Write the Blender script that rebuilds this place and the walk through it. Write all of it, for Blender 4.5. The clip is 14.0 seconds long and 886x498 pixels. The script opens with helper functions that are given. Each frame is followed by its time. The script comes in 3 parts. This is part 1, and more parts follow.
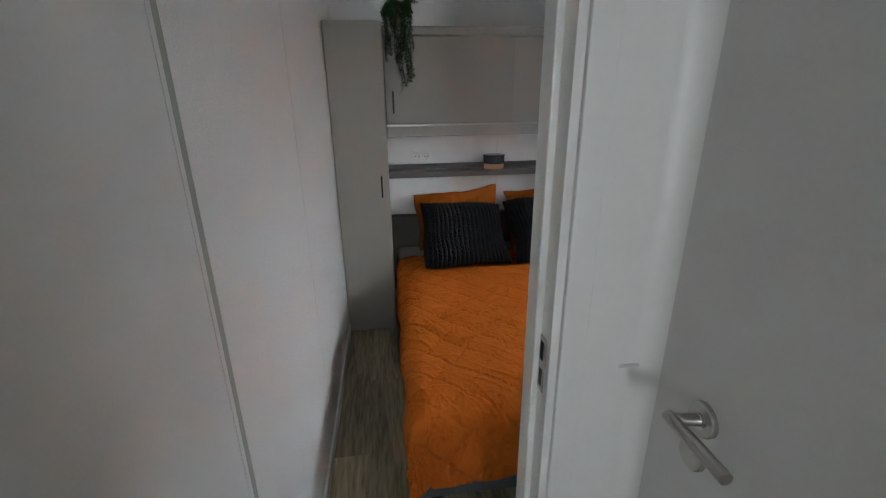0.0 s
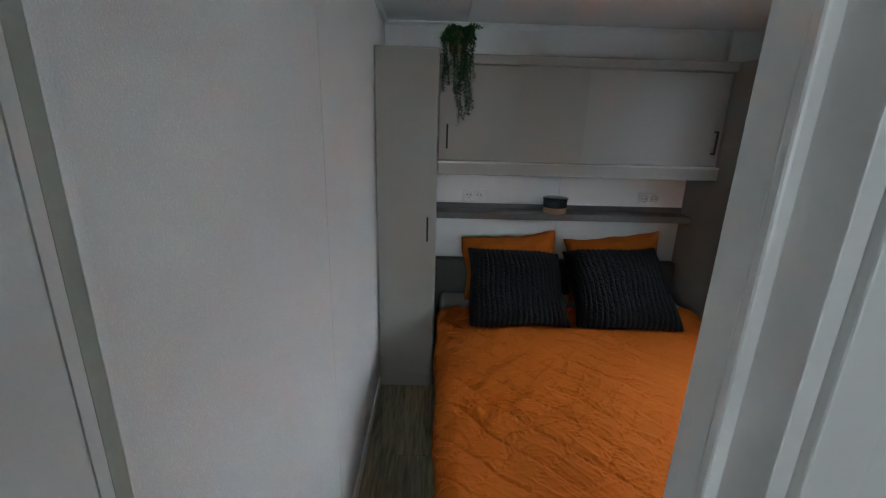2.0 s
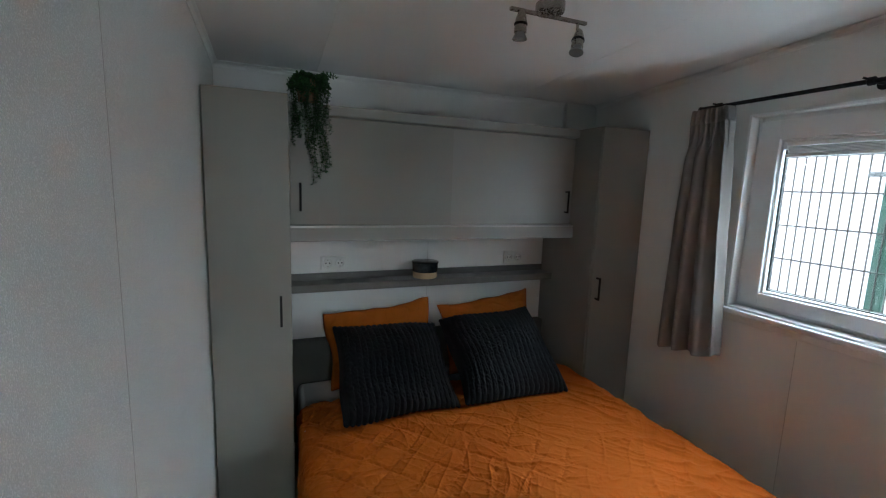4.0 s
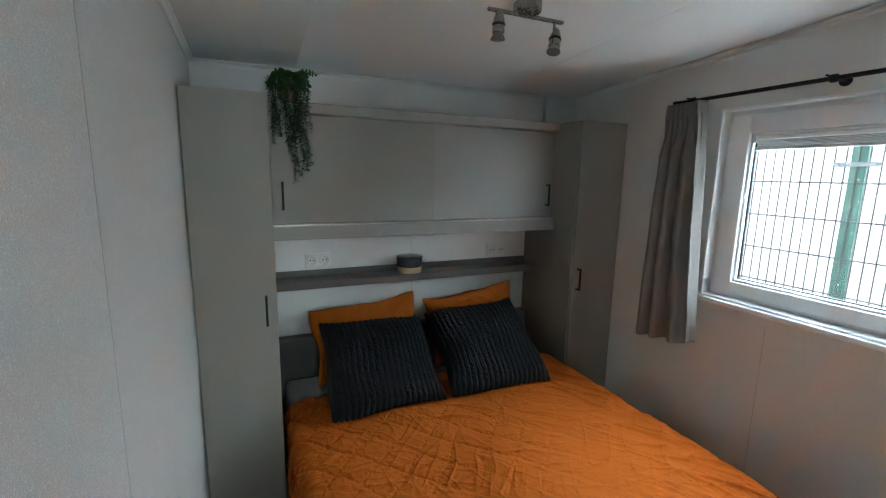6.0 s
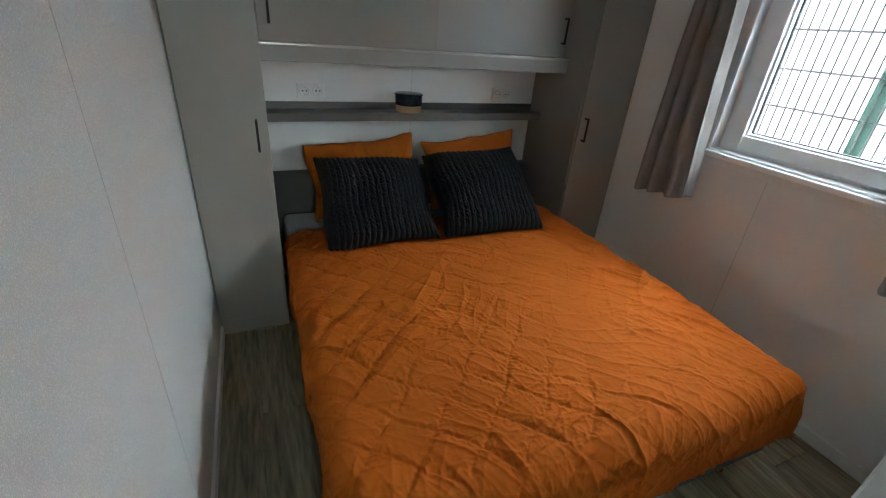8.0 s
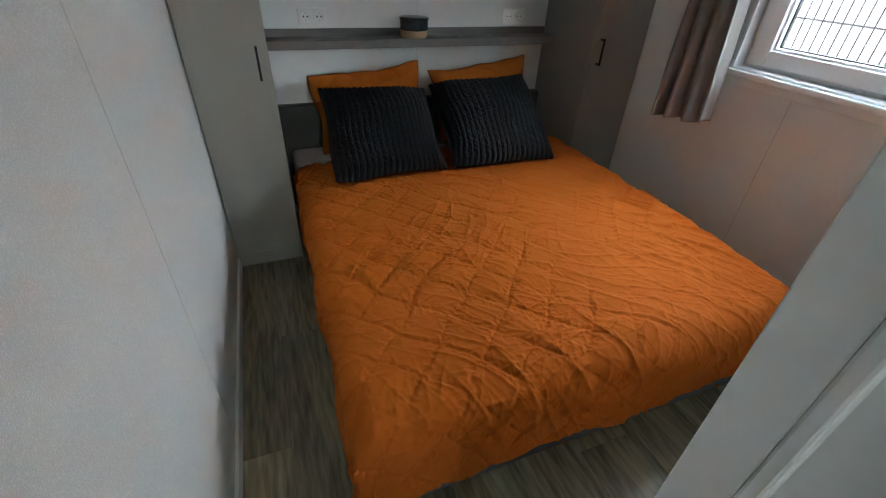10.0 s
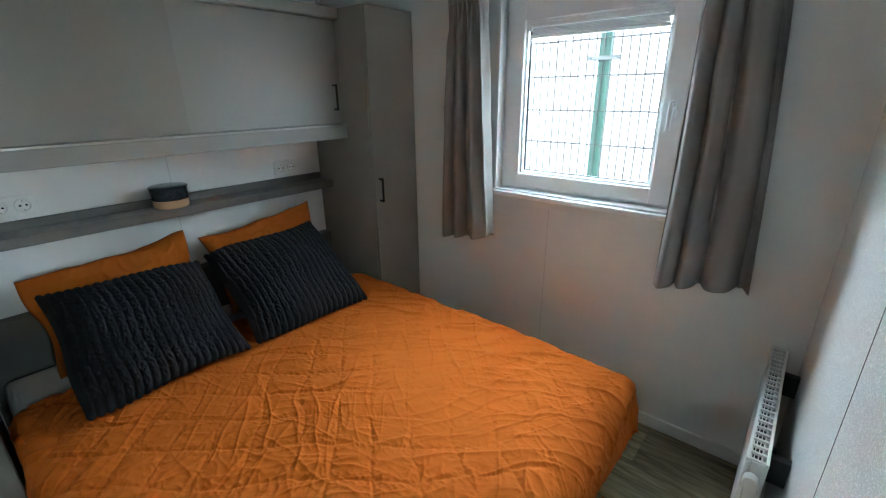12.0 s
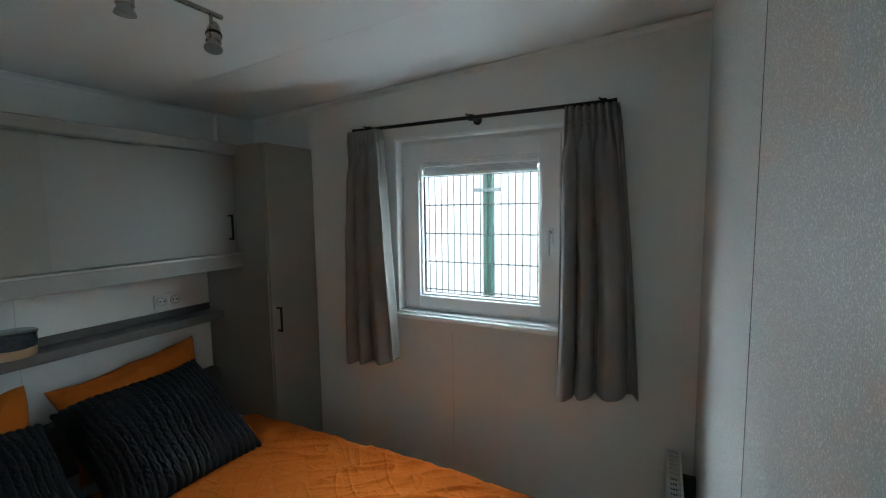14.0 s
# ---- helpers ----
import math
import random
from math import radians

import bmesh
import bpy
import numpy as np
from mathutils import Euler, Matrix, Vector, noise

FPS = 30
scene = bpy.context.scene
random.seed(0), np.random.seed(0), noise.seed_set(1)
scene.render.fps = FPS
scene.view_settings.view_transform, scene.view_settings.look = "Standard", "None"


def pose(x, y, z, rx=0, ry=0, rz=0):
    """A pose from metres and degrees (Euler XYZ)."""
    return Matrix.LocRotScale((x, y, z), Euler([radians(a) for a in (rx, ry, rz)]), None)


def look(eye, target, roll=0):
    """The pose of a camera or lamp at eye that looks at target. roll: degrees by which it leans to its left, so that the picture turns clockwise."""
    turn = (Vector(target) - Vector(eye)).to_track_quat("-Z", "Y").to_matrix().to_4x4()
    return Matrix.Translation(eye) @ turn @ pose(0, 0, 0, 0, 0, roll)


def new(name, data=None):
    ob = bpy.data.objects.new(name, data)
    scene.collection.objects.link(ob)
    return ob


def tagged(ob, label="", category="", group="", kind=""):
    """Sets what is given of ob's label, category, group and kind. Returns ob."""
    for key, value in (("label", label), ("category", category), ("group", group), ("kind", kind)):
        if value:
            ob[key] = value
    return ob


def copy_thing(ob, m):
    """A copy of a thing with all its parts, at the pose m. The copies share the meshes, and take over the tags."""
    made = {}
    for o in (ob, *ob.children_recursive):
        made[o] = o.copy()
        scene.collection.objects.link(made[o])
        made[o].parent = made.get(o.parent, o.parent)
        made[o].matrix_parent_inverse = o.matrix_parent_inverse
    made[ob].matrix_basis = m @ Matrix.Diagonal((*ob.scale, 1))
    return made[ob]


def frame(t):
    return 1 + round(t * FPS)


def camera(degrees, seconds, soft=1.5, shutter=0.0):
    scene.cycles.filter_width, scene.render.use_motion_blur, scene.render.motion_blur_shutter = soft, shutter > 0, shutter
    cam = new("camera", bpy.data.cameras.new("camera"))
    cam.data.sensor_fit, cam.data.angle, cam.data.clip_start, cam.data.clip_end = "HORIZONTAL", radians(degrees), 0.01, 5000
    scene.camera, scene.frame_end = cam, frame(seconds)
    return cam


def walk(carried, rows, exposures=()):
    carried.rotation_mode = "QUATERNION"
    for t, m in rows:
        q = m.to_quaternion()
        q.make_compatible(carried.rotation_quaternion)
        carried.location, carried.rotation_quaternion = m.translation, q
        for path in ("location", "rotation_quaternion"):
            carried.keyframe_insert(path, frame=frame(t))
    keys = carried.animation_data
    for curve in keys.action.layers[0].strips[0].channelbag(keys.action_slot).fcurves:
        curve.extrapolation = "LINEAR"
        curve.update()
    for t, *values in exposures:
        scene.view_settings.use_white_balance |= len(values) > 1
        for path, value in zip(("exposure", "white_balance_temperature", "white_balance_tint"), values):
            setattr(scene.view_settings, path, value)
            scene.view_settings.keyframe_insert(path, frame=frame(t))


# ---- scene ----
cam = camera(91.6, 14.0, soft=1.2)
PATH = [
    (0, (2.531, -0.178, 1.521), (2.77, 1.691, 0.85), -0.7),
    (0.5, (2.507, -0.184, 1.518), (2.549, 1.709, 0.876), -0.2),
    (1, (2.510, -0.054, 1.516), (2.411, 1.84, 0.881), -0.2),
    (1.5, (2.523, 0.082, 1.517), (2.423, 1.985, 0.909), 0.5),
    (2, (2.538, 0.19, 1.574), (2.578, 2.105, 0.998), 1.6),
    (2.5, (2.526, 0.287, 1.579), (2.775, 2.225, 1.156), 1.9),
    (3, (2.493, 0.405, 1.578), (2.95, 2.328, 1.271), 2.5),
    (3.5, (2.472, 0.494, 1.57), (3.097, 2.372, 1.286), 2.4),
    (4, (2.471, 0.545, 1.558), (3.204, 2.383, 1.268), 1.9),
    (6.5, (2.464, 0.519, 1.599), (3.262, 2.314, 1.225), 1.3),
    (7, (2.469, 0.52, 1.545), (3.253, 2.269, 0.972), 2.6),
    (7.5, (2.503, 0.505, 1.504), (3.245, 2.197, 0.738), 3.5),
    (8, (2.487, 0.507, 1.461), (3.229, 2.122, 0.545), 4.7),
    (8.5, (2.5, 0.491, 1.449), (3.216, 2.039, 0.406), 5.5),
    (11, (2.526, 0.437, 1.393), (3.145, 1.95, 0.241), 0.9),
    (11.5, (2.557, 0.542, 1.464), (3.534, 2.009, 0.515), 1.3),
    (12, (2.63, 0.685, 1.503), (4.062, 1.904, 0.821), -0.6),
    (12.5, (2.619, 0.709, 1.525), (4.249, 1.773, 1.067), -0.6),
    (13, (2.617, 0.701, 1.553), (4.339, 1.668, 1.235), -0.7),
    (13.5, (2.615, 0.694, 1.57), (4.377, 1.612, 1.341), -0.8),
    (14, (2.619, 0.692, 1.567), (4.393, 1.596, 1.38), -0.8),
]
walk(cam, [(t, look(eye, target, roll)) for t, eye, target, roll in PATH], exposures=[(0, 3.85, 6000, 9), (1.5, 3.75, 5850, 6), (2.2, 3.6, 5600, 4), (3.0, 3.95, 5500, 0), (4.0, 3.45, 5550, 0), (6.5, 3.95, 5600, -3), (8.5, 3.8, 5800, 1), (11.0, 3.95, 5800, 2), (11.5, 4.2, 5600, 0), (12.0, 4.2, 5400, -5), (12.7, 3.65, 5400, -6), (14, 3.35, 5450, -8)])

# ---- light ----
world = bpy.data.worlds.new("overcast_sky")
scene.world = world
world.use_nodes = True
wn, wl = world.node_tree.nodes, world.node_tree.links
sky = wn.new("ShaderNodeTexSky")
sky.sky_type, sky.sun_disc = "NISHITA", False
sky.sun_elevation, sky.sun_rotation = radians(51), radians(89)
sky.air_density, sky.dust_density, sky.ozone_density = 1.0, 2.0, 1.0
pale = wn.new("ShaderNodeHueSaturation")
pale.inputs["Saturation"].default_value = 0.18
wl.new(sky.outputs[0], pale.inputs["Color"])
wl.new(pale.outputs[0], wn["Background"].inputs["Color"])
wn["Background"].inputs["Strength"].default_value = 0.15

sun = new("sun", bpy.data.lights.new("sun", "SUN"))
sun.data.energy, sun.data.angle, sun.data.color = 4.4, radians(140), (0.885, 0.955, 1.0)
sun.matrix_world = look((7.0, 1.55, 4.75), (4, 1.5, 1.0))

# area lamp added in an unseen opening, standing in for daylight from behind
hall_light = new("daylight_stand_in", bpy.data.lights.new("daylight_stand_in", "AREA"))
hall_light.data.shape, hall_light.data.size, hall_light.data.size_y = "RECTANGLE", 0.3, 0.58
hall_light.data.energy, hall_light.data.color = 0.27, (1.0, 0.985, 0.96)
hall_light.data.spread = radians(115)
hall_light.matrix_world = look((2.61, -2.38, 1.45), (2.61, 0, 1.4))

# ---- materials ----


def material(name, colour, rough=0.5, metal=0.0, vary=0.06, scale=6.0, grain=120.0, bump=0.1, spread=(1, 1, 1), second=None, per_piece=0.0, spec=0.5, sheen=0.0, island=0.0, crumple=0.0, depth=0.002, contrast=(0.32, 0.72)):
    """A surface with slow stains, fine grain, uneven gloss and a fine relief."""
    m = bpy.data.materials.new(name)
    m.use_nodes = True
    n, l = m.node_tree.nodes, m.node_tree.links
    b = n["Principled BSDF"]
    b.inputs["Metallic"].default_value = metal
    b.inputs["Specular IOR Level"].default_value = spec
    if sheen:
        b.inputs["Sheen Weight"].default_value = sheen
    co = n.new("ShaderNodeTexCoord")
    mp = n.new("ShaderNodeMapping")
    mp.inputs["Scale"].default_value = spread
    l.new(co.outputs["Object"], mp.inputs["Vector"])
    big = n.new("ShaderNodeTexNoise")
    big.inputs["Scale"].default_value, big.inputs["Detail"].default_value = scale, 5
    small = n.new("ShaderNodeTexNoise")
    small.inputs["Scale"].default_value, small.inputs["Detail"].default_value = grain, 4
    l.new(mp.outputs[0], big.inputs["Vector"])
    l.new(mp.outputs[0], small.inputs["Vector"])
    mix = n.new("ShaderNodeMix")
    mix.data_type = "RGBA"
    mix.inputs["A"].default_value = (*colour, 1)
    mix.inputs["B"].default_value = (*(second or [c * (1 - 3.2 * vary) for c in colour]), 1)
    ramp = n.new("ShaderNodeMapRange")
    ramp.inputs["From Min"].default_value, ramp.inputs["From Max"].default_value = contrast
    add = n.new("ShaderNodeMath")
    add.operation = "MULTIPLY_ADD"
    add.inputs[1].default_value = 0.45
    l.new(small.outputs["Fac"], add.inputs[0])
    scaled = n.new("ShaderNodeMath")
    scaled.operation = "MULTIPLY"
    scaled.inputs[1].default_value = 0.55
    l.new(big.outputs["Fac"], scaled.inputs[0])
    l.new(scaled.outputs[0], add.inputs[2])
    l.new(add.outputs[0], ramp.inputs["Value"])
    l.new(ramp.outputs[0], mix.inputs["Factor"])
    colour_out = mix.outputs["Result"]
    if per_piece or island:
        hsv = n.new("ShaderNodeHueSaturation")
        val = n.new("ShaderNodeMapRange")
        k = per_piece or island
        val.inputs["To Min"].default_value, val.inputs["To Max"].default_value = 1 - k, 1 + k
        if per_piece:
            l.new(n.new("ShaderNodeObjectInfo").outputs["Random"], val.inputs["Value"])
        else:
            l.new(n.new("ShaderNodeNewGeometry").outputs["Random Per Island"], val.inputs["Value"])
        l.new(val.outputs[0], hsv.inputs["Value"])
        l.new(colour_out, hsv.inputs["Color"])
        colour_out = hsv.outputs["Color"]
    l.new(colour_out, b.inputs["Base Color"])
    rr = n.new("ShaderNodeMapRange")
    rr.inputs["To Min"].default_value, rr.inputs["To Max"].default_value = max(0.02, rough - 0.08), min(1, rough + 0.08)
    l.new(small.outputs["Fac"], rr.inputs["Value"])
    l.new(rr.outputs[0], b.inputs["Roughness"])
    if bump:
        bp = n.new("ShaderNodeBump")
        bp.inputs["Strength"].default_value, bp.inputs["Distance"].default_value = bump, depth
        l.new(small.outputs["Fac"], bp.inputs["Height"])
        l.new(bp.outputs[0], b.inputs["Normal"])
        if crumple:
            folds = n.new("ShaderNodeTexNoise")
            folds.noise_type = "RIDGED_MULTIFRACTAL"
            folds.inputs["Scale"].default_value, folds.inputs["Detail"].default_value = 21, 4
            folds.inputs["Distortion"].default_value = 0.6
            l.new(co.outputs["Object"], folds.inputs["Vector"])
            b2 = n.new("ShaderNodeBump")
            b2.inputs["Strength"].default_value, b2.inputs["Distance"].default_value = crumple, 0.006
            l.new(folds.outputs["Fac"], b2.inputs["Height"])
            l.new(b2.outputs[0], bp.inputs["Normal"])
    return m


WALL = material("textured_wall_panel", (0.83, 0.825, 0.80), 0.26, spec=0.6, vary=0.015, scale=2.0, grain=430, bump=1.0, depth=0.0009)
CEIL = material("ceiling_panel", (0.86, 0.855, 0.84), 0.6, vary=0.02, scale=2.0, grain=180, bump=0.2)
WHITE = material("white_lacquer", (0.81, 0.81, 0.785), 0.35, vary=0.015, scale=3, grain=90, bump=0.04)
DOORP = material("door_foil", (0.62, 0.615, 0.59), 0.42, vary=0.02, scale=2.5, grain=200, bump=0.12)
PVC = material("white_window_plastic", (0.90, 0.905, 0.91), 0.45, vary=0.01, scale=3, grain=60, bump=0)
SEAL = material("grey_rubber_seal", (0.34, 0.35, 0.305), 0.6, vary=0.04, grain=90)
GREIGE = material("greige_laminate", (0.285, 0.269, 0.236), 0.42, vary=0.02, scale=2.2, grain=240, bump=0.1)
GREIGE2 = material("greige_laminate_satin_lit", (0.305, 0.291, 0.262), 0.36, spec=0.6, vary=0.02, scale=2.2, grain=240, bump=0.08)
SHELF = material("grey_wood_laminate", (0.17, 0.155, 0.14), 0.4, vary=0.12, scale=3, grain=60, spread=(1, 14, 14), bump=0.1)
HEAD = material("dark_grey_headboard_cloth", (0.13, 0.13, 0.115), 0.85, vary=0.08, grain=500, bump=0.3)
BLACK = material("black_metal", (0.012, 0.012, 0.012), 0.55, metal=0.0, spec=0.3, vary=0.05, bump=0.04)
DARK = material("hole_shade", (0.01, 0.01, 0.01), 0.9, vary=0.02, bump=0)
STEEL = material("brushed_steel", (0.50, 0.48, 0.45), 0.3, metal=1.0, vary=0.05, scale=4, grain=200, spread=(1, 1, 12), bump=0.08)
CHROME = material("satin_nickel", (0.42, 0.39, 0.35), 0.27, metal=1.0, vary=0.05, scale=8, grain=160, bump=0.03)
ORANGE = material("rust_orange_cotton", (0.49, 0.118, 0.0125), 0.92, crumple=0.35, vary=0.05, scale=5, grain=620, bump=0.3, spec=0.1)
ORANGE2 = material("rust_orange_pillowcase", (0.40, 0.105, 0.011), 0.92, crumple=0.6, vary=0.06, scale=5, grain=620, bump=0.3, spec=0.1)
CORD = material("anthracite_plush_corduroy", (0.0165, 0.0168, 0.0185), 0.92, vary=0.14, scale=9, grain=420, bump=0.7, sheen=0.03, spec=0.12)
MATT = material("white_mattress_ticking", (0.72, 0.72, 0.70), 0.85, vary=0.03, grain=300, bump=0.3)
BASE = material("blue_grey_boxspring_cloth", (0.085, 0.097, 0.115), 0.9, vary=0.08, grain=420, bump=0.4)
CURTAIN = material("taupe_curtain_cloth", (0.33, 0.302, 0.283), 0.9, vary=0.05, scale=7, grain=520, bump=0.35, sheen=0.1, spec=0.2)
PLANK = material("grey_oak_vinyl", (0.42, 0.36, 0.222), 0.42, vary=0.1, scale=2.4, grain=10, spread=(6, 0.7, 4), second=(0.14, 0.116, 0.066), bump=0.08, per_piece=0.3, contrast=(0.39, 0.64))
UNDER = material("floor_joint", (0.05, 0.043, 0.035), 0.8, vary=0.05)
ENAMEL = material("white_radiator_enamel", (0.80, 0.80, 0.78), 0.3, vary=0.015, grain=60, bump=0.02)
OUTLET = material("socket_insert_plastic", (0.78, 0.78, 0.755), 0.35, vary=0.01, grain=60, bump=0.02)
SOCKET = material("white_socket_plastic", (0.80, 0.80, 0.77), 0.3, vary=0.01, grain=60, bump=0.02)
BLIND = material("cream_pleated_blind", (0.50, 0.49, 0.475), 0.8, vary=0.04, grain=260, bump=0.2)
GLAZE = material("black_glazed_stoneware", (0.012, 0.016, 0.022), 0.1, vary=0.2, scale=14, grain=60, bump=0.03, second=(0.05, 0.06, 0.07))
TAN = material("bare_tan_stoneware", (0.46, 0.31, 0.17), 0.8, vary=0.06, scale=14, grain=160, bump=0.2)
POT = material("brown_wicker_pot", (0.20, 0.115, 0.06), 0.8, vary=0.15, scale=20, grain=140, bump=0.6, second=(0.34, 0.22, 0.14))
LEAF = material("trailing_leaf", (0.038, 0.108, 0.025), 0.55, vary=0.12, scale=20, grain=90, bump=0.1, island=0.4)
STEM = material("trailing_stem", (0.05, 0.085, 0.03), 0.6, vary=0.1, grain=90)
FENCE = material("green_coated_fence_steel", (0.004, 0.019, 0.012), 0.55, spec=0.25, vary=0.06, scale=26, grain=60, second=(0.012, 0.036, 0.026), bump=0.1)
WIRE = material("grey_green_fence_wire", (0.022, 0.0185, 0.0175), 0.6, spec=0.2, metal=0.0, vary=0.08, grain=90, bump=0.05)
JOINT = material("panel_joint", (0.42, 0.40, 0.38), 0.6, vary=0.03)
JOINT2 = material("dark_panel_joint", (0.12, 0.10, 0.09), 0.7, vary=0.03)
GALV = material("weathered_grey_steel", (0.03, 0.032, 0.032), 0.5, metal=0.0, vary=0.1, grain=90)
GRAVEL = material("pale_gravel_ground", (0.40, 0.39, 0.375), 0.9, vary=0.1, scale=1.5, grain=40, bump=0.5)
PALE = material("white_cladding", (0.44, 0.40, 0.39), 0.5, vary=0.03, scale=1.5, grain=30, bump=0.1)

for m, share in ((BLIND, 0.3), (CURTAIN, 0.14)):
    n, l = m.node_tree.nodes, m.node_tree.links
    b = n["Principled BSDF"]
    tl = n.new("ShaderNodeBsdfTranslucent")
    ms = n.new("ShaderNodeMixShader")
    ms.inputs[0].default_value = share
    l.new(b.inputs["Base Color"].links[0].from_socket, tl.inputs["Color"])
    l.new(b.outputs[0], ms.inputs[1])
    l.new(tl.outputs[0], ms.inputs[2])
    l.new(ms.outputs[0], n["Material Output"].inputs["Surface"])

GLASS = bpy.data.materials.new("window_glass")
GLASS.use_nodes = True
gb = GLASS.node_tree.nodes["Principled BSDF"]
gb.inputs["Base Color"].default_value = (0.985, 0.985, 0.98, 1)
gb.inputs["Roughness"].default_value, gb.inputs["Transmission Weight"].default_value, gb.inputs["IOR"].default_value = 0.0, 1.0, 1.45
LENS = bpy.data.materials.new("frosted_bulb_glass")
LENS.use_nodes = True
gb = LENS.node_tree.nodes["Principled BSDF"]
gb.inputs["Base Color"].default_value = (0.85, 0.86, 0.84, 1)
gb.inputs["Roughness"].default_value, gb.inputs["Transmission Weight"].default_value = 0.25, 0.7

# ---- mesh helpers ----


def box(bm, x0, x1, y0, y1, z0, z1, bevel=0.0, seg=2):
    made = bmesh.ops.create_cube(bm, size=1)["verts"]
    for v in made:
        v.co = Vector(((x0 + x1) / 2 + v.co.x * (x1 - x0), (y0 + y1) / 2 + v.co.y * (y1 - y0), (z0 + z1) / 2 + v.co.z * (z1 - z0)))
    if bevel:
        edges = list({e for v in made for e in v.link_edges})
        bmesh.ops.bevel(bm, geom=edges, offset=bevel, segments=seg, affect="EDGES", profile=0.5)
    return bm


def abox(*args, **kw):
    return box(bmesh.new(), *args, **kw)


def rod(bm, a, b, r, seg=16, r2=None):
    a, b = Vector(a), Vector(b)
    turn = (b - a).to_track_quat("Z", "Y").to_matrix().to_4x4()
    bmesh.ops.create_cone(bm, cap_ends=True, segments=seg, radius1=r, radius2=r if r2 is None else r2, depth=(b - a).length,
                          matrix=Matrix.Translation((a + b) / 2) @ turn)
    return bm


def arod(*args, **kw):
    return rod(bmesh.new(), *args, **kw)


def lathe(bm, profile, centre, axis=(0, 0, 1), seg=32):
    """Turns (radius, height) pairs round an axis through centre."""
    turn = Vector(axis).to_track_quat("Z", "Y").to_matrix()
    rings = []
    for r, h in profile:
        rings.append([bm.verts.new(Vector(centre) + turn @ Vector((r * math.cos(2 * math.pi * i / seg), r * math.sin(2 * math.pi * i / seg), h))) for i in range(seg)])
    for p, q in zip(rings, rings[1:]):
        for i in range(seg):
            j = (i + 1) % seg
            bm.faces.new((p[i], p[j], q[j], q[i]))
    for ring, flip in ((rings[0], True), (rings[-1], False)):
        bm.faces.new(reversed(ring) if flip else ring)
    return bm


def grid(bm, nu, nv, fn):
    vs = [[bm.verts.new(fn(i / nu, j / nv)) for j in range(nv + 1)] for i in range(nu + 1)]
    for i in range(nu):
        for j in range(nv):
            bm.faces.new((vs[i][j], vs[i + 1][j], vs[i + 1][j + 1], vs[i][j + 1]))
    return bm


def link(name, bm, mat, smooth=False):
    me = bpy.data.meshes.new(name)
    bmesh.ops.recalc_face_normals(bm, faces=bm.faces)
    bm.to_mesh(me)
    bm.free()
    me.materials.append(mat)
    if smooth:
        me.polygons.foreach_set("use_smooth", [True] * len(me.polygons))
        if smooth != "all":
            me.set_sharp_from_angle(angle=radians(40))
    return new(name, me)


def part(name, bm, mat, parent, label="", smooth=False):
    ob = link(name, bm, mat, smooth)
    ob.parent = parent
    ob.matrix_parent_inverse = parent.matrix_world.inverted()
    return tagged(ob, label=label)


def thing(name, at, label, category, group="", kind=""):
    ob = new(name)
    ob.empty_display_size = 0.1
    ob.location = at
    ob.matrix_world = Matrix.Translation(at)
    return tagged(ob, label, category, group, kind)


def setting(name, bm, mat, label, category, smooth=False):
    return tagged(link(name, bm, mat, smooth), label, category, "", "structure")


# ---- the plan ----
XL, XW = 2.218, 4.515        # side walls of the bedroom
YP, YH = 0.552, 3.0         # partition with the door, wall behind the bed
YC = 0.458                  # corridor side of the partition
XD = 2.790                  # latch side of the doorway
XR = 2.995                  # corridor wall with the second door
YB = -2.4                   # end of the corridor
WY0, WY1, WZ0, WZ1 = 1.060, 1.930, 1.024, 1.924   # window opening
SLOPE = 0.058


def roof(y):
    return 2.12 + SLOPE * (YH - y)


# ---- structure ----
setting("floor", abox(XL - 0.2, XW + 0.1, YB - 0.1, YH + 0.1, -0.06, -0.006), UNDER, "dark joints under the grey oak vinyl planks", "floor")


def sloped(x0, x1, y0, y1, thick=0.06):
    bm = box(bmesh.new(), x0, x1, y0, y1, 0, thick)
    for v in bm.verts:
        v.co.z += roof(v.co.y)
    return bm


bm = bmesh.new()
for x0, x1 in ((XL - 0.1, 2.70), (2.7015, 3.90), (3.9015, XW + 0.12)):
    piece = sloped(x0, x1, YP - 0.115, YH + 0.1)
    me = bpy.data.meshes.new("tmp")
    piece.to_mesh(me)
    bm.from_mesh(me)
    bpy.data.meshes.remove(me)
setting("ceiling", bm, CEIL, "white sloping panel ceiling with thin joints", "ceiling")
setting("ceiling_corridor", sloped(XL - 0.2, XR + 0.12, YB - 0.1, YP - 0.117), CEIL, "white panel ceiling of the corridor", "ceiling")

wall_left = setting("wall_left", abox(XL - 0.1, XL, YB, YH + 0.1, 0, 2.62), WALL, "off-white fine-textured panel wall beside the bed", "wall")
wall_head = setting("wall_head", abox(XL, XW, YH, YH + 0.1, 0, 2.3), WALL, "off-white panel wall behind the bed", "wall")
bm = bmesh.new()
box(bm, XW, XW + 0.125, YC, WY0, 0, 2.45)
box(bm, XW, XW + 0.125, WY1, YH + 0.1, 0, 2.45)
box(bm, XW, XW + 0.125, WY0, WY1, 0, WZ0)
box(bm, XW, XW + 0.125, WY0, WY1, WZ1, 2.45)
wall_window = setting("wall_window", bm, WALL, "off-white textured panel wall with a window", "wall")
bm = bmesh.new()
box(bm, XD + 0.028, XW, YC, YP, 0, 2.45)
box(bm, XL, XD + 0.028, YC, YP, 2.03, 2.45)
